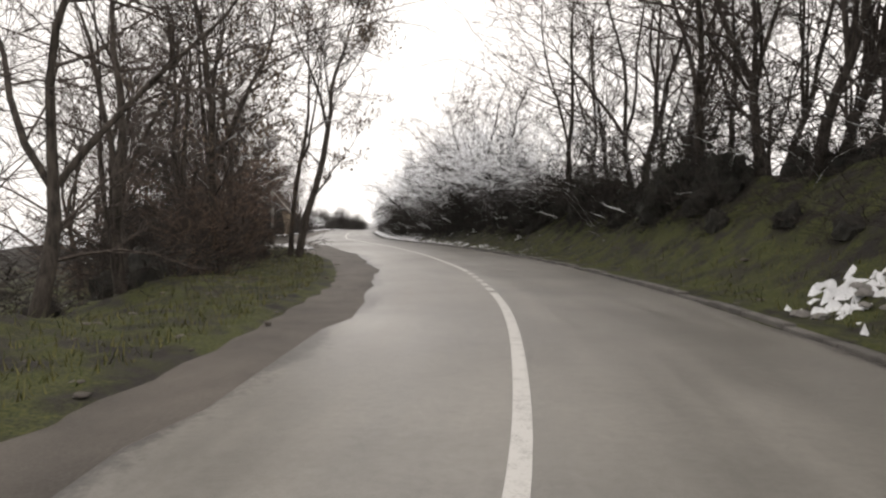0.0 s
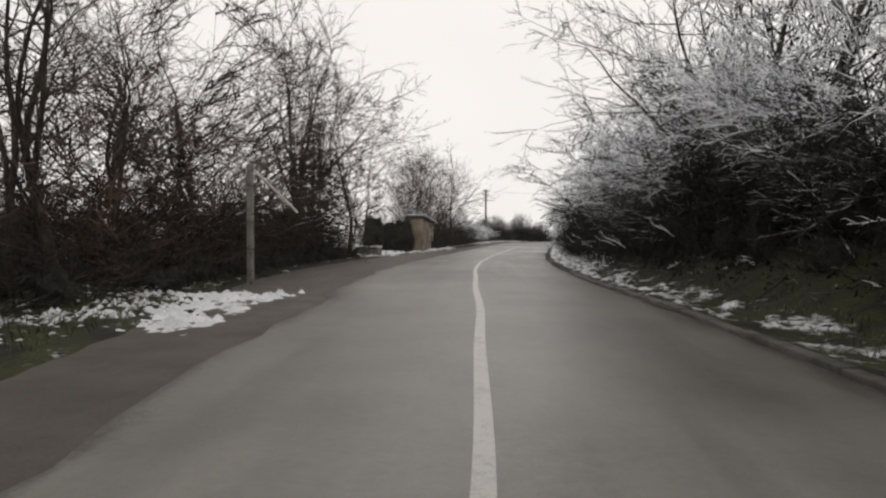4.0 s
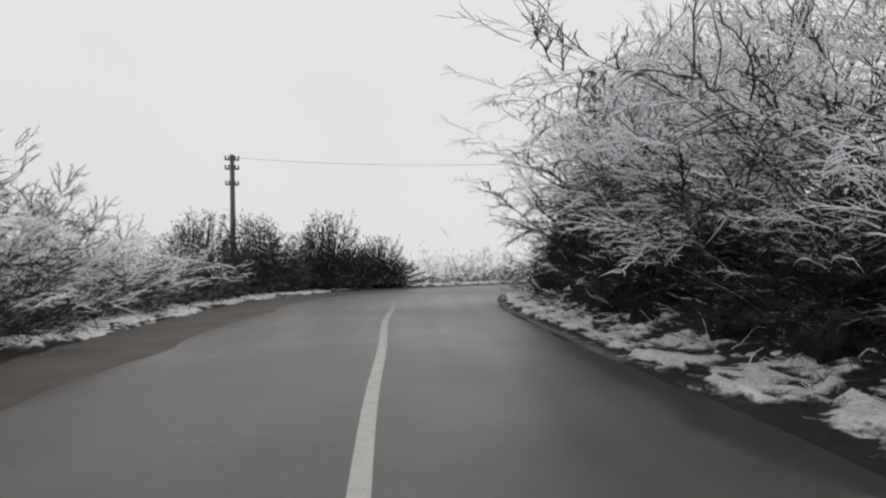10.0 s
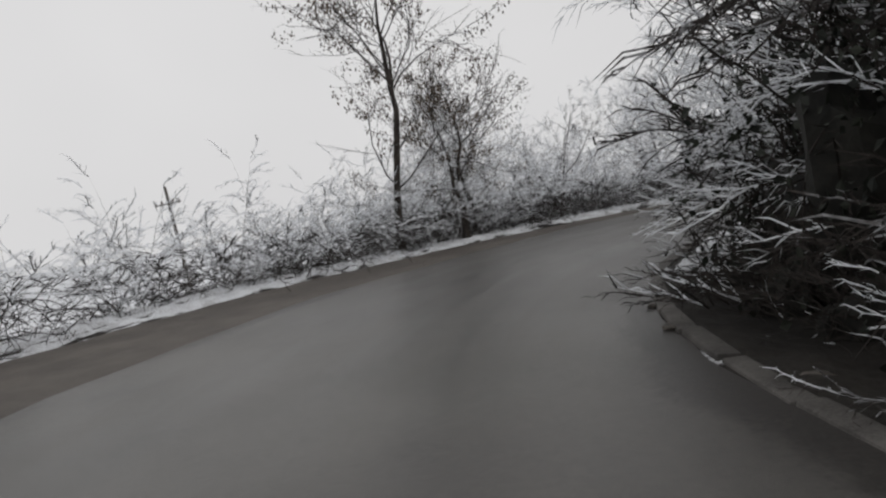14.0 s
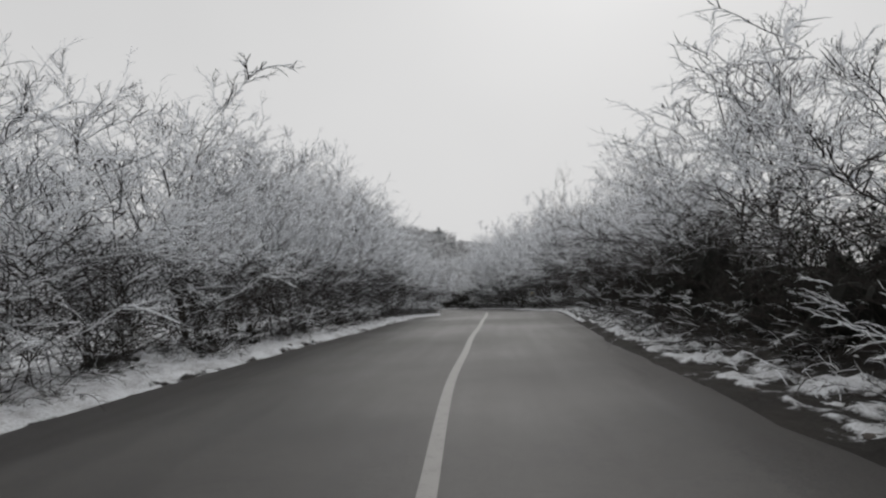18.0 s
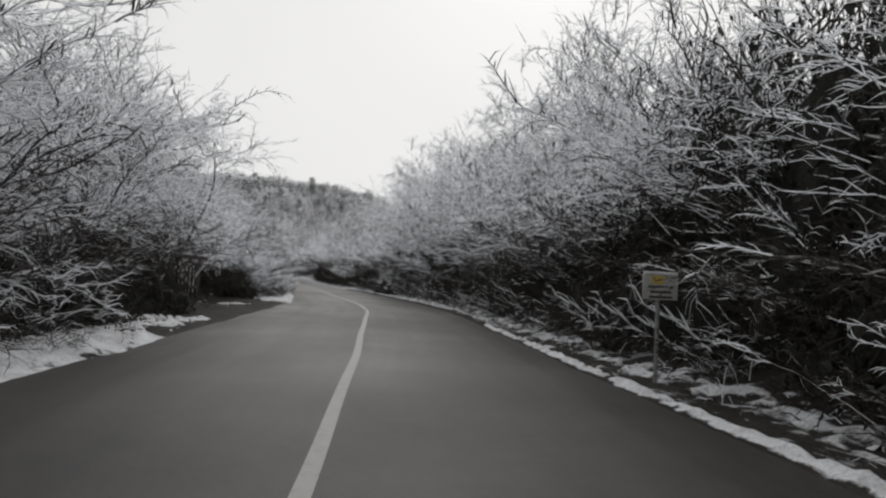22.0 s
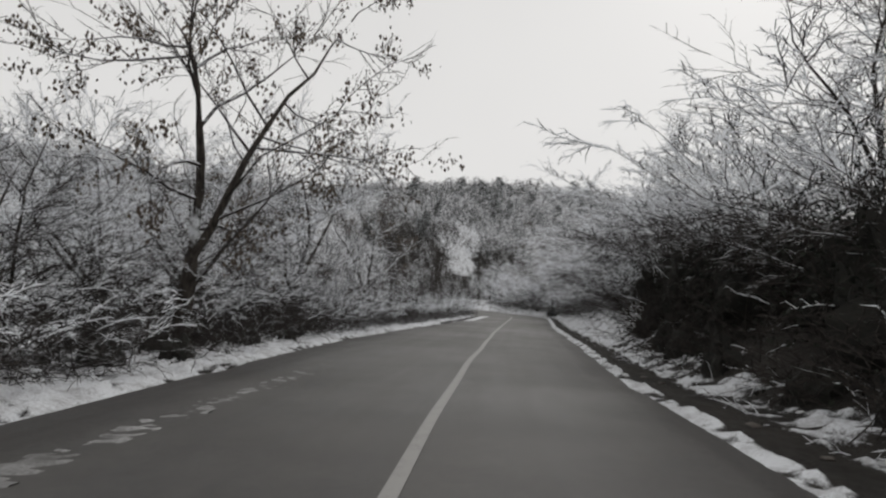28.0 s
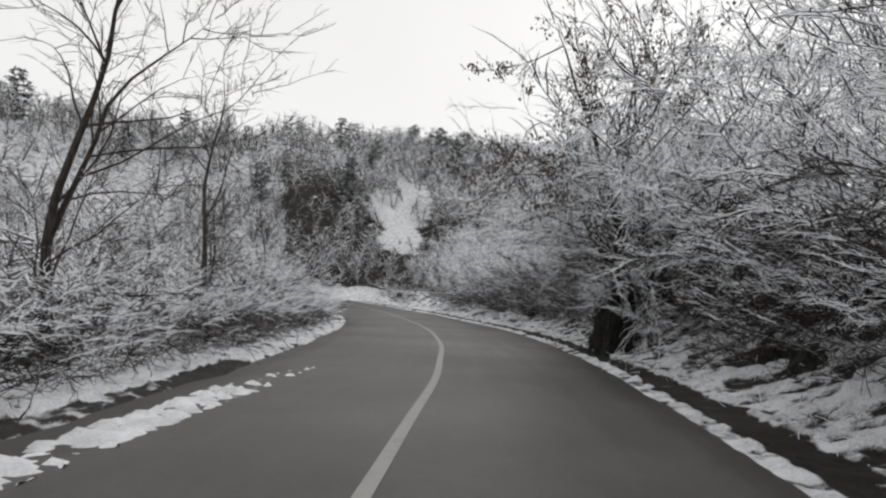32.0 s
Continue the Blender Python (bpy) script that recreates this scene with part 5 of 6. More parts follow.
stand("bare0", 164.2, 13.6, 1.7, 0.95)
stand("slim0", 157.0, 16.5, 2.7, 0.9)
stand("snowtree0", 162.6, 1.3, 0.2, 1.35)
stand("leafed1", 163.0, 0.9, 2.2, 1.05)
stand("snowtree1", 163.8, 0.5, 1.2, 1.25)
stand("snowtree2", 161.8, 1.9, 2.6, 0.9)
stand("ivycolumn", 162.6, 1.3, 0.0, 0.7, 1.1)
stand("ivycolumn", 163.8, 0.5, 2.0, 0.6, 1.0)
stand("ivy2", 127.9, 21.8, 0.0, 1.0, 1.5)
stand("ivy0", 131.0, 18.8, 1.0, 0.95, 1.3)
stand("hedgebush", -15.0, 128.2, -0.55, 0.86, 0.95)
stand("hedgebush", -17.3, 125.4, -0.5, 1.0, 1.12)
stand("hedgebush", -19.6, 121.4, 2.9, 0.98, 1.05)
stand("hedgebush", -20.6, 116.8, -0.1, 0.9, 1.05)
stand("snowtree2", 80.0, 73.4, 0.5, 1.15)
stand("thicket0", 78.9, 71.8, 0.5, 1.0)
stand("ivy1", 76.9, 72.0, 0.2, 0.8, 1.1)
stand("ivy2", 78.0, 71.0, 1.2, 0.7, 1.0)
stand("ivy0", 76.3, 72.7, 1.9, 0.62, 1.1)
stand("ivy1", 77.7, 73.0, 0.9, 0.7, 1.3)
stand("snowtree1", 135.9, 34.0, 0.5, 1.25)
stand("leafed1", 145.5, 27.5, 2.5, 0.85)
stand("snowy2", 79.6, 75.6, 3.6, 0.8)
stand("white1", 80.0, 69.1, 1.2, 0.5)
stand("white0", 81.8, 67.6, 3.1, 0.5)
stand("ivy1", 81.4, 71.6, 1.0, 0.85)
stand("ivy0", 79.0, 72.6, 0.4, 0.75)
stand("ivy2", 74.2, 77.9, 2.0, 0.8)
stand("snowivy0", 86.9, 51.2, 0.0, 1.0, 1.3)
stand("snowivy1", 84.6, 53.8, 0.0, 0.9, 1.2)
stand("snowtree0", 115.6, 29.0, 0.8, 1.05, 0.78)
stand("bare1", 117.4, 28.6, 2.1, 0.75, 0.8)


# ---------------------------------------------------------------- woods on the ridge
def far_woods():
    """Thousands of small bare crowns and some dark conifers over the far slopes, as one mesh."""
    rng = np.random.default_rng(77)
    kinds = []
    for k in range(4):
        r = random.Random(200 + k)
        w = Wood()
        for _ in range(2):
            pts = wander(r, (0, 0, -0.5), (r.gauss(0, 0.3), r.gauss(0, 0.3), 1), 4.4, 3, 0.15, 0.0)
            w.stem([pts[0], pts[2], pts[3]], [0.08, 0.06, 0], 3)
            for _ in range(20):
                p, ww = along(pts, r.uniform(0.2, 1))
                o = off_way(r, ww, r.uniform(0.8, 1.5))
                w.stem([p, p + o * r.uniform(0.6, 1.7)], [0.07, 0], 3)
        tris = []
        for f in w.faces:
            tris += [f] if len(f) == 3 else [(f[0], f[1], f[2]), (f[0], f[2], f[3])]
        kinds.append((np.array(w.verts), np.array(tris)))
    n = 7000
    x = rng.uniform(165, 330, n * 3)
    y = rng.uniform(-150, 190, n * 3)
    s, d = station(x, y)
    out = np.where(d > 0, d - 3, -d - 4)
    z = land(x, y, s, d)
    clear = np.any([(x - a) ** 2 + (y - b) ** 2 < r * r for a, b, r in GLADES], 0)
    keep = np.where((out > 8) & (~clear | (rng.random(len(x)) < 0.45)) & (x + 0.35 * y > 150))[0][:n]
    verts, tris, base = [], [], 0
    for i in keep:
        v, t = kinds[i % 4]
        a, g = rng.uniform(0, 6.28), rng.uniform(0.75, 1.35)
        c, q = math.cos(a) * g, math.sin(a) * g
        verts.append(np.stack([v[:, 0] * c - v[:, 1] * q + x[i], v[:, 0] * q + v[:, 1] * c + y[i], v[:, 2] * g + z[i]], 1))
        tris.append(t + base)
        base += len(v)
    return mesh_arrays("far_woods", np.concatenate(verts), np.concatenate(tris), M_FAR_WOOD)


tagged(new("far_woods", far_woods()), "bare woods with snow covering the far ridge, greyed by painted haze", "woods", kind="stuff")


def ridge_conifers():
    rng = random.Random(9)
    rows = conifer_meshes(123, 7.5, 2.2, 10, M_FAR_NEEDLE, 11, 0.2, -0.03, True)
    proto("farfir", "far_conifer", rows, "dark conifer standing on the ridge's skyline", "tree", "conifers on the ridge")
    for _ in range(58):
        u = rng.choice((rng.uniform(0.0, 1.0), rng.gauss(0.68, 0.14)))
        p = RIDGE_A + (RIDGE_B - RIDGE_A) * u
        x, y = p[0] + rng.uniform(-34, 4), p[1] + rng.uniform(-4, 4)
        stand("farfir", x, y, rng.uniform(0, 6), rng.uniform(0.5, 1.1))


ridge_conifers()


# ---------------------------------------------------------------- grass, lumps of snow, stones
def scatter_blades():
    rng = random.Random(31)
    verts, faces = [], []
    for _ in range(22000):
        right = rng.random() < 0.45
        s, out = rng.uniform(-8, 40), abs(rng.gauss(0, 1.5)) + (0.7 if right else 0.25)
        x, y, _ = beside(s, out, right)
        z = ground_z(x, y) if out > 3 else None
        if z is None:
            st, d = np.array([s]), np.array([(float(width(EDGE_R if right else SHOULDER_L, s)) + out) * (1 if right else -1)])
            z = float(land(np.array([x]), np.array([y]), st, d)[0])
        a, h, lean = rng.uniform(0, 6.28), rng.uniform(0.05, 0.15), rng.uniform(0.02, 0.10)
        n = len(verts)
        verts += [(x - 0.008 * math.cos(a), y - 0.008 * math.sin(a), z), (x + 0.008 * math.cos(a), y + 0.008 * math.sin(a), z),
                  (x - lean * math.sin(a), y + lean * math.cos(a), z + h)]
        faces.append((n, n + 1, n + 2))
    return mesh_of("grass", verts, faces, M_GRASS)


tagged(new("grass", scatter_blades()), "short yellow-green winter grass on the verge", "grass", kind="stuff")


def scatter_lumps(name, seed, count, spans, sizes, material, label, category):
    """spans: rows of (right, from, to, nearest, farthest)."""
    rng = random.Random(seed)
    bm = lump(seed, (1, 1, 0.4), 0.4, 2)
    v0 = np.array([v.co[:] for v in bm.verts])
    t0 = np.array([[v.index for v in f.verts] for f in bm.faces])
    bm.free()
    verts, tris = [], []
    for i in range(count):
        right, a, b, near, far = rng.choice(spans)
        s, out = rng.uniform(a, b), rng.uniform(near, far)
        x, y, _ = beside(s, out, right)
        w = float(width(EDGE_R if right else SHOULDER_L, s))
        z = float(land(np.array([x]), np.array([y]), np.array([s]), np.array([(w + out) * (1 if right else -1)]))[0])
        g, t = rng.uniform(*sizes), rng.uniform(0, 6.28)
        c, q = math.cos(t) * g, math.sin(t) * g
        e = rng.uniform(0.5, 1.5)
        verts.append(np.stack([v0[:, 0] * c * e - v0[:, 1] * q + x, v0[:, 0] * q * e + v0[:, 1] * c + y, v0[:, 2] * g + z + 0.01], 1))
        tris.append(t0 + i * len(v0))
    tagged(new(name, mesh_arrays(name, np.concatenate(verts), np.concatenate(tris), material, True)), label, category, kind="stuff")


scatter_lumps("snow_lumps", 41, 1500, [(True, 45, 250, 0.4, 1.8), (True, 80, 140, 0.4, 2.6), (False, 130, 198, 0.25, 1.8), (False, 221, 345, 0.25, 1.8), (False, 26, 36, 0.3, 2.5), (True, 255, 345, 0.95, 1.9)], (0.02, 0.07), M_SNOW, "loose lumps of old snow along the verge", "snow")
scatter_lumps("dirt_clods", 42, 900, [(True, -8, 120, 0.0, 2.6), (False, -8, 60, -0.3, 2.5), (True, 140, 345, 0.2, 2.6)], (0.02, 0.08), M_SHOULDER, "clods of earth and stones along the verge", "stones")


def litter():
    """Dead sticks lying and leaning over the verges."""
    rng = random.Random(43)
    w = Wood()
    for _ in range(2600):
        right = rng.random() < 0.6
        s = rng.uniform(18, 345) if right else rng.choice((rng.uniform(20, 36), rng.uniform(132, 345)))
        out = rng.uniform(0.9, 3.2)
        x, y, face = beside(s, out, right)
        z = ground_z(x, y)
        a = face + rng.gauss(0, 0.9)
        way = Vector((math.cos(a), math.sin(a), rng.uniform(-0.05, 0.5)))
        feather(rng, w, Vector((x, y, z - 0.02)) - way * 0.2, way, rng.uniform(0.3, 0.9), 4, rng.uniform(0.005, 0.009), -0.06)
    return w.mesh("fallen_sticks", M_TWIG_LIGHT)


tagged(new("fallen_sticks", litter()), "snow-dusted dead sticks and stalks on the verge", "brushwood", kind="stuff")


def stalks():
    """Snow-bowed bramble stalks and dead weeds arching over the foot of the banks."""
    rng = random.Random(44)
    w = Wood()
    for _ in range(7000):
        right = rng.random() < 0.62
        s = rng.uniform(40, 345) if right else rng.choice((rng.uniform(66, 96), rng.uniform(130, 345), rng.uniform(130, 345)))
        if not right and 198 < s < 221:
            continue
        out = 0.75 + abs(rng.gauss(0.4, 0.6))
        x, y, face = beside(s, out, right)
        st, d = np.array([s]), np.array([(float(width(EDGE_R if right else SHOULDER_L, s)) + out) * (1 if right else -1)])
        z = float(land(np.array([x]), np.array([y]), st, d)[0])
        a = face + rng.gauss(0, 1.2)
        ln = rng.uniform(0.18, 0.5)
        pts = wander(rng, (x, y, z - 0.04), (math.cos(a) * 0.7, math.sin(a) * 0.7, 0.9), ln, 4, 0.3, -0.26)
        r = rng.uniform(0.004, 0.009)
        w.stem(pts, [r, r, r * 0.8, r * 0.6, 0], 3)
        if rng.random() < 0.5:
            p, way = along(pts, rng.uniform(0.3, 0.7))
            o = off_way(rng, way, 0.7)
            w.stem([p, p + o * ln * 0.25, p + o * ln * 0.4 + Vector((0, 0, -0.08 * ln))], [r * 0.8, r * 0.6, 0], 3)
    return w.mesh("bramble_stalks", M_TWIG_SNOW_BOUNCE)


tagged(new("bramble_stalks", stalks()), "snow-bowed bramble stalks and dead weeds", "brushwood", kind="stuff")


def snow_sheet(s0, s1, d0, d1, depth, keep, seed, label, material=None):
    """A ragged patch of old snow, proud of the ground, thinning out towards its borders."""
    at, ds = np.arange(s0, s1, 0.07), np.arange(d0, d1, 0.07)
    st, d = np.repeat(at, len(ds)), np.tile(ds, len(at))
    x, y, zr = on_road(st, d)
    z = np.maximum(land(x, y, st, d), zr)
    u, v = (2 * (st - s0) / (s1 - s0) - 1), (2 * (d - d0) / (d1 - d0) - 1)
    mask = keep + 0.65 * fractal(x, y, seed) + 0.3 * waves(x, y, 0.26, seed + 9) - 0.9 * np.maximum(u * u, v * v) ** 2
    z = z - 0.03 + (0.035 + depth * (1 + 0.5 * waves(x, y, 0.4, seed + 7))) * smooth(0.0, 0.5, mask)
    cols = len(ds)
    k = np.arange((len(at) - 1) * (cols - 1))
    c = (k // (cols - 1)) * cols + k % (cols - 1)
    quads = np.stack([c, c + 1, c + cols + 1, c + cols], 1)
    quads = quads[(mask[quads] > -0.02).any(1)]
    used, back = np.unique(quads, return_inverse=True)
    me = mesh_arrays("snow_patch", np.stack([x, y, z], 1)[used], back.reshape(quads.shape), material or M_SNOW, True)
    tagged(new("snow_patch", me), label, "snow", kind="stuff")


snow_sheet(26.5, 33.0, -6.6, -3.0, 0.07, 0.08, 60, "broken patch of snow and litter beside the shoulder")
snow_sheet(6.6, 9.6, 3.55, 5.0, 0.12, 0.12, 64, "heap of melting snow and rubble behind the kerb")
snow_sheet(196.5, 205.4, -7.0, -3.5, 0.07, 0.26, 70, "broken snow lying on leaf litter beside the road")
snow_sheet(210.6, 215.6, -6.2, -3.9, 0.03, 0.0, 66, "thin trampled snow before the gate")
snow_sheet(216.6, 226.0, -4.5, -3.0, 0.08, 0.4, 68, "bank of clean snow beside the asphalt")
snow_sheet(258.0, 277.5, -2.75, -2.2, 0.008, 0.3, 72, "thin dirty slush left by the tyres", M_SLUSH)
snow_sheet(304.0, 324.5, -2.75, -2.0, 0.04, 0.34, 80, "low ridge of ploughed snow along the asphalt's edge")


def heap(x, y, seed, count, spread, name, label):
    """A small heap of stones half under snow."""
    rng = random.Random(seed)
    top = tagged(new(name), label, "stone heap")
    z = ground_z(x, y)
    top.location = (x, y, z)
    for k in range(count):
        r = rng.uniform(0.06, 0.14)
        px, py = rng.gauss(0, spread), rng.gauss(0, spread)
        pz = ground_z(x + px, y + py) - z + r * 0.25 + 0.18 * max(0, 1 - math.hypot(px, py) / spread)
        st = part("stone", lump(seed + k, (r, r * 0.8, r * 0.6), 0.25, 2), M_STONE, top)
        st.location = (px, py, pz)


heap(1.0, 25.0, 300, 20, 0.45, "stone_heap", "heap of rubble stones under melting snow by the kerb")


# ---------------------------------------------------------------- kerbs
def kerb(name, s0, s1, height, label):
    top = tagged(new(name), label, "kerb", kind="structure")
    bm = box(bmesh.new(), 0.985, 0.16, height + 0.2, Matrix.Translation((0, 0, height / 2 - 0.1)), 0.018)
    me = bpy.data.meshes.new("kerbstone")
    bm.to_mesh(me)
    bm.free()
    me.materials.append(M_KERB)
    rng = random.Random(int(s0) + 7)
    s = s0
    while s < s1:
        x, y, z = on_road(s, float(width(EDGE_R, s)) + 0.12)
        x2, y2, _ = on_road(s + 0.5, float(width(EDGE_R, s + 0.5)) + 0.12)
        length = 2 * math.hypot(x2 - x, y2 - y)
        m = Matrix.Translation((float(x), float(y), float(z) + rng.uniform(-0.025, 0.012))) @ Matrix.Rotation(math.atan2(y2 - y, x2 - x) + rng.gauss(0, 0.008), 4, "Z") @ Matrix.Diagonal((length, 1, 1, 1)) @ Matrix.Rotation(rng.gauss(0, 0.015), 4, "X")
        piece("kerbstone", me, top, m)
        s += 1.0


kerb("kerb", -12, 40, 0.06, "low weathered concrete kerb at the foot of the bank")
kerb("kerb_bend", 84, 134, 0.035, "concrete kerb around the inside of the bend")


# ---------------------------------------------------------------- hut, hedge, yard
def hut():
    a, b = Vector((-16.1, 76.9, 0)), Vector((-17.6, 84.2, 0))
    length = (b - a).length
    z = min(ground_z(-16.8, 78.0), ground_z(-17.6, 83.5)) - 0.1
    top = tagged(new("hut"), "small stuccoed roadside hut with a rusty door and snowy flat roof", "hut")
    # x runs along the front, y away from the road
    turn = math.atan2(b.y - a.y, b.x - a.x)
    top.matrix_basis = Matrix.Translation((a.x, a.y, z)) @ Matrix.Rotation(turn, 4, "Z")
    depth, high_a, high_b, th = 0.95, 2.02 - z, 1.80 - z, 0.16
    door_a, door_b, door_h = length - 2.2, length - 0.6, 1.55 - z

    def wall(x0, x1, y0, y1, h0, h1, z0=0.0):
        bm = bmesh.new()
        v = [bm.verts.new(p) for p in ((x0, y0, z0), (x1, y0, z0), (x1, y1, z0), (x0, y1, z0), (x0, y0, h0), (x1, y0, h1), (x1, y1, h1), (x0, y1, h0))]
        for f in ((3, 2, 1, 0), (4, 5, 6, 7), (0, 1, 5, 4), (1, 2, 6, 5), (2, 3, 7, 6), (3, 0, 4, 7)):
            bm.faces.new([v[i] for i in f])
        return bm

    def top_at(x):
        return high_a + (high_b - high_a) * x / length

    part("front_wall", wall(0, door_a, 0, th, top_at(0), top_at(door_a)), M_STUCCO, top)
    part("front_pier", wall(door_b, length, 0, th, top_at(door_b), top_at(length)), M_STUCCO, top)
    part("lintel", wall(door_a, door_b, 0.002, th, top_at(door_a), top_at(door_b), door_h), M_STUCCO, top)
    part("back_wall", wall(0, length, depth - th, depth, top_at(0), top_at(length)), M_STUCCO, top)
    part("side_wall", wall(0.002, th, th, depth - th, top_at(0), top_at(th)), M_STUCCO, top)
    part("side_wall", wall(length - th, length - 0.002, th, depth - th, top_at(length), top_at(length)), M_STUCCO, top)
    roof = part("roof", wall(-0.08, length + 0.12, -0.16, depth + 0.1, high_a + 0.20, high_b + 0.10), M_FASCIA, top, "dark overhanging roof slab")
    for v in roof.data.vertices:
        if v.co.z < 0.1:
            v.co.z = top_at(v.co.x) + 0.005
    snow = part("roof_snow", wall(-0.06, length + 0.10, -0.14, depth + 0.08, high_a + 0.25, high_b + 0.15), M_SNOW, top, "thin snow on the roof")
    for v in snow.data.vertices:
        if v.co.z < 0.1:
            v.co.z = high_a + 0.202 + (high_b - high_a - 0.10) * v.co.x / length
    door = part("door", box(bmesh.new(), door_b - door_a - 0.16, 0.05, door_h - 0.03, Matrix.Translation(((door_a + door_b) / 2, 0.08, door_h / 2)), 0.008), M_DOOR, top, "rusty brown metal door")
    for k in range(5):
        part("door_rib", box(bmesh.new(), 0.05, 0.03, door_h - 0.2, Matrix.Translation((door_a + 0.25 + k * 0.27, 0.045, door_h / 2)), 0.006), M_DOOR, door)
    part("door_handle", box(bmesh.new(), 0.03, 0.04, 0.12, Matrix.Translation((door_b - 0.18, 0.035, 0.9)), 0.006), M_METAL, door)
    part("door_jamb", box(bmesh.new(), 0.14, 0.10, door_h, Matrix.Translation((door_b - 0.0, -0.03, door_h / 2)), 0.01), M_WHITEPAINT, top, "white-painted door jamb")
    part("door_jamb", box(bmesh.new(), 0.08, 0.06, door_h, Matrix.Translation((door_a + 0.04, -0.01, door_h / 2)), 0.01), M_WHITEPAINT, top, "white-painted door jamb")


hut()


def hedge_block(x, y, turn, lx, ly, h, seed):
    rng = random.Random(seed)
    top = tagged(new("clipped_hedge"), "dark clipped hedge block beside the hut", "hedge", "hedge blocks")
    top.matrix_basis = Matrix.Translation((x, y, ground_z(x, y) - 0.05)) @ Matrix.Rotation(turn, 4, "Z")
    bm = box(bmesh.new(), lx, ly, h, Matrix.Translation((0, 0, h / 2)))
    bmesh.ops.subdivide_edges(bm, edges=bm.edges[:], cuts=9, use_grid_fill=True)
    for v in bm.verts:
        n = Vector((v.co.x / lx * 2, v.co.y / ly * 2, (v.co.z / h - 0.4) * 2))
        v.co += n * 0.2 * (noise.noise(v.co * 1.9 + Vector((seed, 0, 0))) + 0.5 * noise.noise(v.co * 6.0))
        k = max(0.0, v.co.z / h - 0.55) * 0.8
        v.co.x *= 1 - k
        v.co.y *= 1 - k
    skin = [v.co.copy() for v in bm.verts if v.co.z > 0.08]
    # the hedge's inner shade is the near-black colour of this body
    body = part("inner_shade_growth", bm, M_SHADE_CORE, top)
    body.data.shade_smooth()
    store = ([], [])
    for _ in range(5200):
        p = rng.choice(skin).lerp(rng.choice(skin), rng.random() * 0.08)
        add_leaf(rng, store, p + Vector((rng.gauss(0, 0.07), rng.gauss(0, 0.07), rng.gauss(0, 0.07))), 0.036)
    ob = piece("foliage", mesh_of("foliage", store[0], store[1], M_HEDGE), top)
    ob["kind"] = "stuff"


hedge_block(-17.25, 76.3, 0.3, 1.2, 1.1, 1.95, 3)
hedge_block(-18.1, 76.0, 0.3, 1.1, 1.1, 1.75, 4)
hedge_block(-19.0, 75.7, 0.4, 1.2, 1.2, 2.05, 5)


def low_wall(points, height, label):
    top = tagged(new("low_wall"), label, "wall")
    for (x0, y0), (x1, y1) in zip(points, points[1:]):
        n = max(1, int(math.hypot(x1 - x0, y1 - y0) / 0.9))
        for k in range(n):
            x, y = x0 + (x1 - x0) * (k + 0.5) / n, y0 + (y1 - y0) * (k + 0.5) / n
            z = ground_z(x, y)
            m = Matrix.Translation((x, y, z + height / 2 - 0.15)) @ Matrix.Rotation(math.atan2(y1 - y0, x1 - x0), 4, "Z")
            part("wall_block", box(bmesh.new(), 0.89, 0.3, height + 0.3, m, 0.02), M_CONCRETE, top)
            part("coping", box(bmesh.new(), 0.9, 0.38, 0.08, m @ Matrix.Translation((0, 0, height / 2 + 0.19)), 0.015), M_SNOW, top, "snow lying on the wall")


low_wall([(-24.5, 75.0), (-18.0, 70.6), (-16.2, 69.6)], 0.45, "low grey concrete wall of the yard with snow on top")


def rail_fence():
    """Thin posts and wires of the yard behind the wall."""
    top = tagged(new("wire_fence"), "thin post-and-wire fence across the snowy yard", "fence")
    a, b = Vector((-31.0, 82.0, 0)), Vector((-20.5, 83.4, 0))
    z = [ground_z(a.x, a.y), ground_z(b.x, b.y)]
    for k in range(6):
        p = a.lerp(b, k / 5)
        pz = ground_z(p.x, p.y)
        part("fence_post", rod(bmesh.new(), (p.x, p.y, pz - 0.3), (p.x, p.y, pz + 2.0), 0.045, 0.04, 8), M_WOOD, top)
    for k in range(8):
        part("fence_wire", rod(bmesh.new(), (a.x, a.y, z[0] + 0.25 + k * 0.23), (b.x, b.y, z[1] + 0.25 + k * 0.23), 0.014, 0.014, 5), M_WOOD, top)


rail_fence()


def utility_pole(x, y, height, lean, turn, name, label, arms, foot=None, r=0.11):
    top = tagged(new(name), label, "utility pole")
    z = (ground_z(x, y) if foot is None else foot) - 0.4
    top.matrix_basis = Matrix.Translation((x, y, z)) @ Matrix.Rotation(turn, 4, "Z") @ Matrix.Rotation(lean, 4, "Y")
    part("pole", rod(bmesh.new(), (0, 0, 0), (0, 0, height + 0.4), r * 1.2, r * 0.8, 12), M_WOOD, top)
    for drop, span in arms:
        arm = part("crossarm", box(bmesh.new(), span, 0.09, 0.09, Matrix.Translation((0, r, height + 0.4 - drop)), 0.01), M_WOOD, top)
        for k in (-0.45, -0.22, 0.22, 0.45):
            bm = rod(bmesh.new(), (k * span, r, height + 0.44 - drop), (k * span, r, height + 0.60 - drop), 0.035, 0.05, 8)
            part("insulator", bm, M_GLAZE, arm)
    return top


utility_pole(-22.7, 128.5, 7.0 - ground_z(-22.7, 128.5), 0.0, 0.35, "utility_pole", "wooden utility pole with insulators on two short arms", [(0.25, 0.75), (0.75, 0.75), (1.6, 0.7)], None, 0.14)
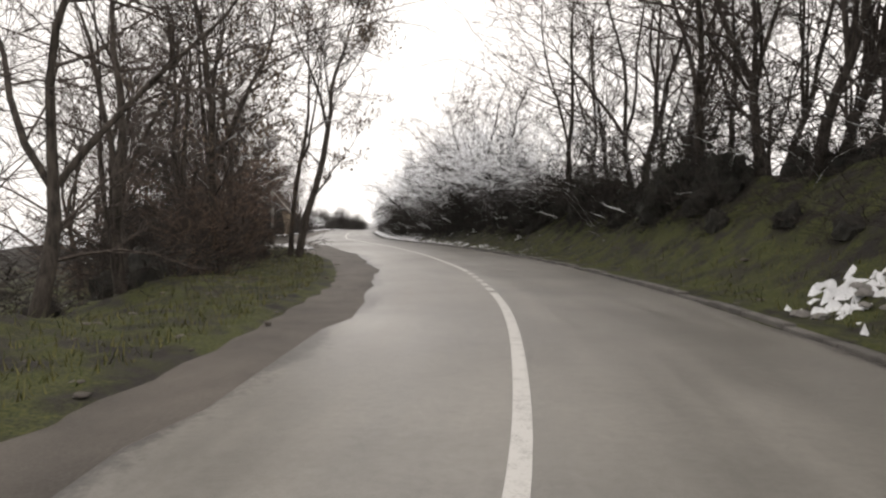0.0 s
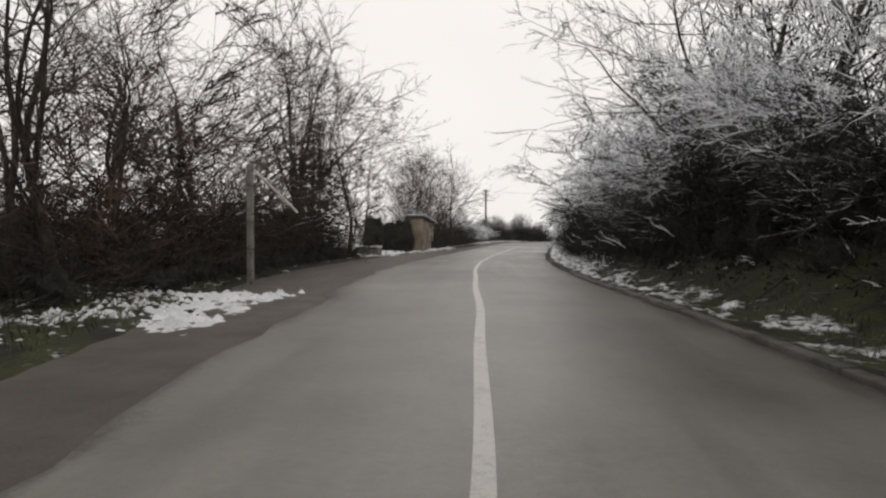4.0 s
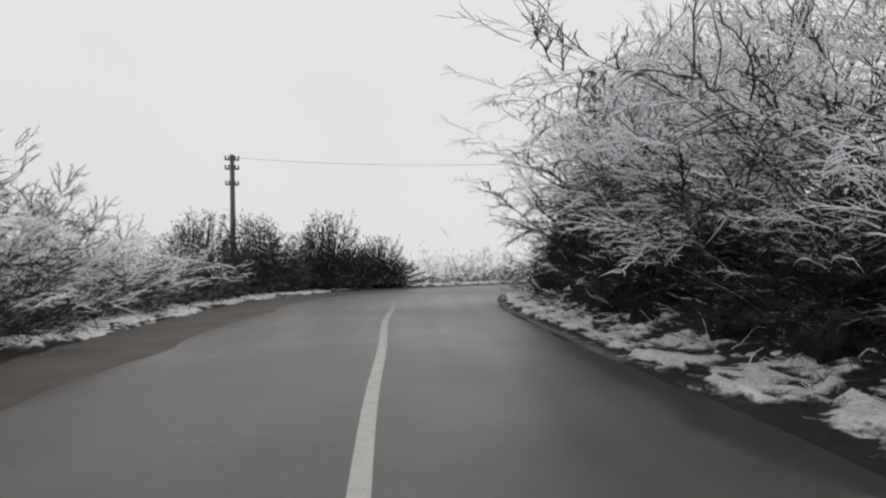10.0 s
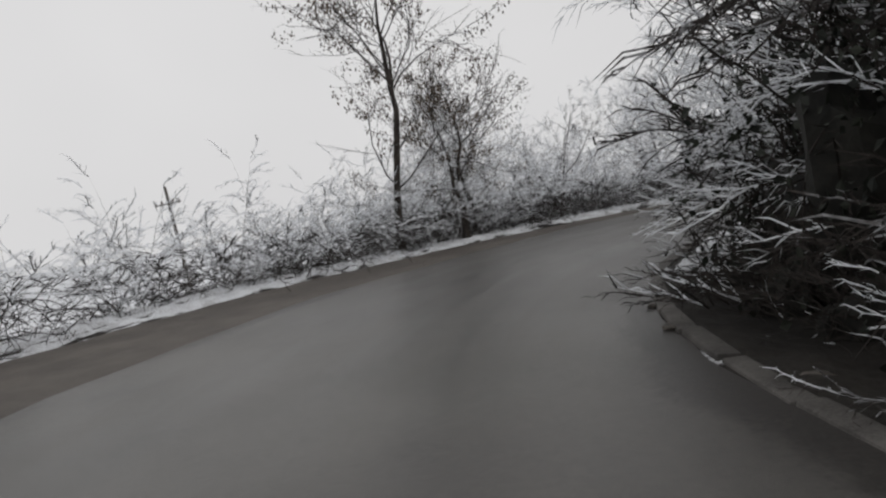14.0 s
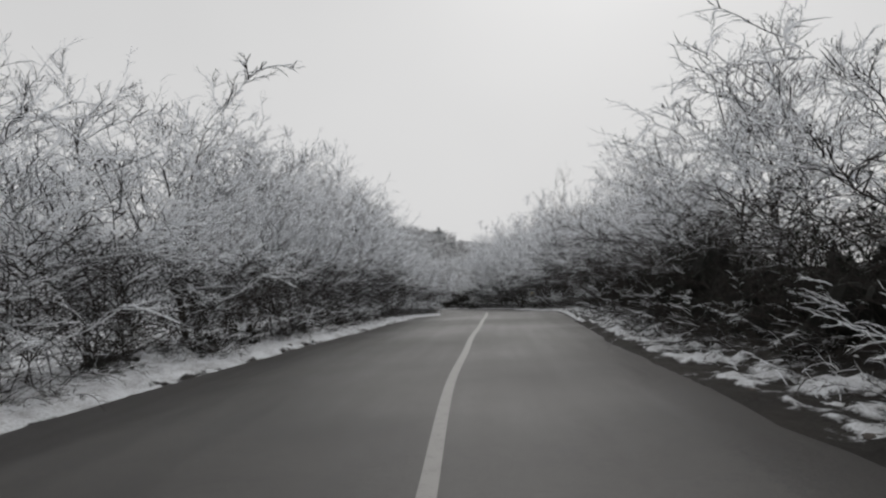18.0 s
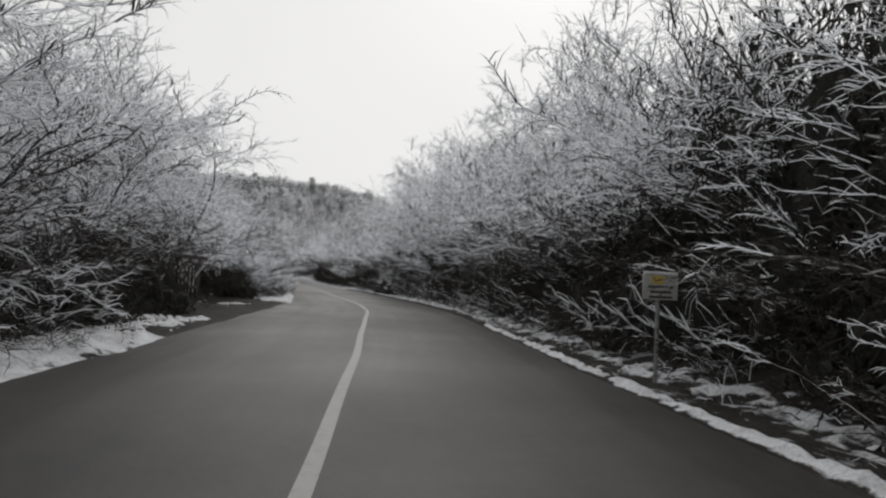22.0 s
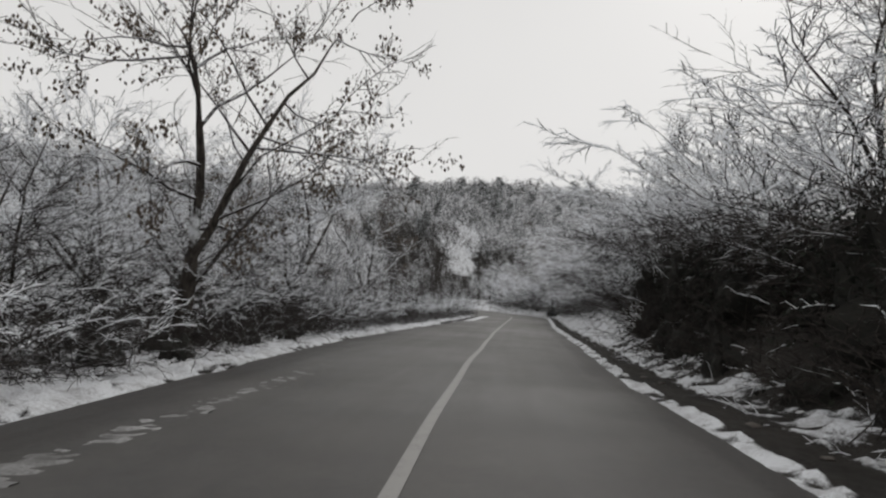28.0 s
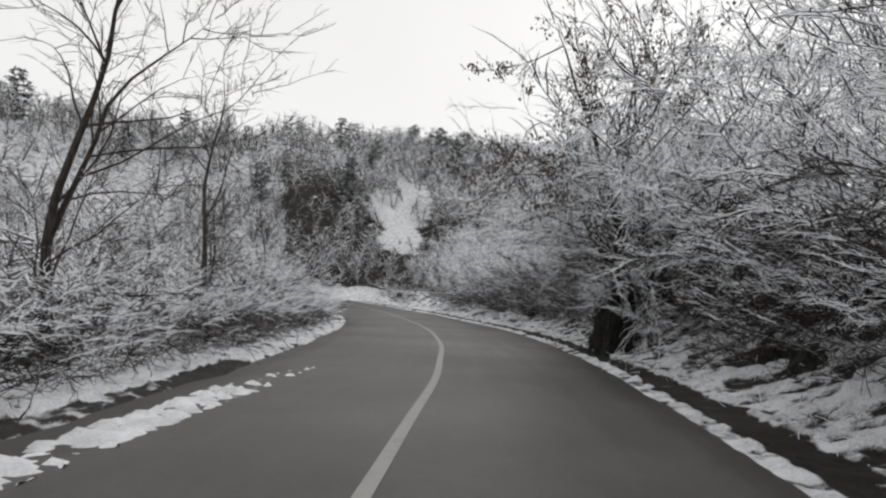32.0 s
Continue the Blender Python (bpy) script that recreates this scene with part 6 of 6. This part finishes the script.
utility_pole(6.1, 157.9, 3.6 - ground_z(6.1, 157.9), -0.1, 0.2, "utility_pole", "old leaning cross-shaped wooden pole in the valley", [(0.9, 1.5)], None, 0.09)
utility_pole(9.05, 125.1, 7.2 - ground_z(9.05, 125.1), 0.0, 0.2, "utility_pole", "wooden utility pole hidden in the trees", [(0.25, 0.9)])
utility_pole(-22.0, 74.2, 8.0, 0.0, 0.0, "utility_pole", "pale slender concrete pole behind the yard wall", [], None, 0.09)
utility_pole(262.0, 62.0, 9.0, 0.0, 0.3, "utility_pole", "thin pole standing on the ridge", [(0.3, 1.2)])


def wire(a, b, sag, label):
    pts = [Vector(a).lerp(Vector(b), k / 20) - Vector((0, 0, sag * 4 * (k / 20) * (1 - k / 20))) for k in range(21)]
    w = Wood()
    w.stem(pts, [0.008] * 21, 4)
    tagged(new("overhead_wire", w.mesh("overhead_wire", M_WIRE)), label, "wire", "overhead wires")


wire((-22.4, 128.7, 6.85), (9.05, 125.1, 7.01), 0.9, "thin black wire strung over the road")


def braced_post():
    top = tagged(new("concrete_post"), "slim grey concrete post with a slanting brace", "post")
    x, y = -11.8, 50.1
    z = ground_z(x, y)
    part("post", box(bmesh.new(), 0.12, 0.12, 2.95, Matrix.Translation((x, y, z + 2.95 / 2 - 0.3)), 0.012), M_CONCRETE, top)
    part("brace", rod(bmesh.new(), (x, y, z + 2.6), (x + 0.75, y + 0.75, z + 1.6), 0.03, 0.03, 8), M_WHITEPAINT, top, "pale brace rod")


braced_post()


def garden_gate():
    """A picket gate under a timber arch."""
    r, l = Vector((76.6, 74.0, 0)), Vector((77.0, 75.05, 0))
    z = ground_z(76.8, 74.5)
    top = tagged(new("garden_gate"), "old picket gate with pale slats under a dark timber arch", "gate")
    top.matrix_basis = Matrix.Translation((r.x, r.y, z)) @ Matrix.Rotation(math.atan2(l.y - r.y, l.x - r.x), 4, "Z")
    span = (l - r).length
    for x in (0, span):
        part("post", box(bmesh.new(), 0.13, 0.13, 1.85, Matrix.Translation((x, 0, 0.72)), 0.012), M_WOOD, top)
    part("arch_beam", box(bmesh.new(), span + 0.6, 0.14, 0.16, Matrix.Translation((span / 2, 0, 1.66)) @ Matrix.Rotation(-0.06, 4, "Y"), 0.014), M_WOOD, top)
    part("beam_snow", box(bmesh.new(), span + 0.55, 0.13, 0.05, Matrix.Translation((span / 2, 0, 1.77)) @ Matrix.Rotation(-0.06, 4, "Y"), 0.02), M_SNOW, top, "snow on the beam")
    for sx, x in ((1, 0), (-1, span)):
        part("strut", box(bmesh.new(), 0.08, 0.08, 0.7, Matrix.Translation((x + sx * 0.22, 0, 1.36)) @ Matrix.Rotation(sx * 0.75, 4, "Y"), 0.01), M_WOOD, top)
    for h in (0.35, 0.95):
        part("rail", box(bmesh.new(), span - 0.16, 0.04, 0.09, Matrix.Translation((span / 2, 0.03, h)), 0.008), M_WOOD, top)
    rng = random.Random(3)
    for k in range(6):
        h = 1.02 + rng.uniform(-0.04, 0.04) + 0.14 * math.sin(math.pi * (k + 0.5) / 6)
        part("picket", box(bmesh.new(), 0.055, 0.025, h, Matrix.Translation((0.18 + k * (span - 0.36) / 5, -0.03, h / 2 + 0.08)) @ Matrix.Rotation(rng.gauss(0, 0.02), 4, "Y"), 0.006), M_WHITEPAINT, top, "pale weathered picket")


garden_gate()


def road_sign():
    x, y = 53.8, 80.8
    z = ground_z(x, y)
    top = tagged(new("road_sign"), "small faded sign board on a thin post among the bushes", "sign")
    face = heading(196) + math.pi
    top.matrix_basis = Matrix.Translation((x, y, z)) @ Matrix.Rotation(face + 0.15, 4, "Z")
    part("post", rod(bmesh.new(), (0, 0, -0.3), (0, 0, 1.42), 0.025, 0.03, 10), M_METAL, top)
    board = part("board", box(bmesh.new(), 0.03, 0.50, 0.33, Matrix.Translation((0.045, 0, 1.26)), 0.006), M_SIGN, top, "faded pale board")
    part("yellow_mark", box(bmesh.new(), 0.006, 0.16, 0.10, Matrix.Translation((0.064, -0.05, 1.35)), 0.0), M_SIGN_YELLOW, board)
    for k, w in enumerate((0.36, 0.30, 0.33)):
        part("text_bar", box(bmesh.new(), 0.006, w, 0.03, Matrix.Translation((0.064, 0.0, 1.26 - k * 0.065)), 0.0), M_FASCIA, board)
    part("snow_cap", box(bmesh.new(), 0.05, 0.48, 0.035, Matrix.Translation((0.045, 0, 1.44)), 0.012), M_SNOW, board)


road_sign()
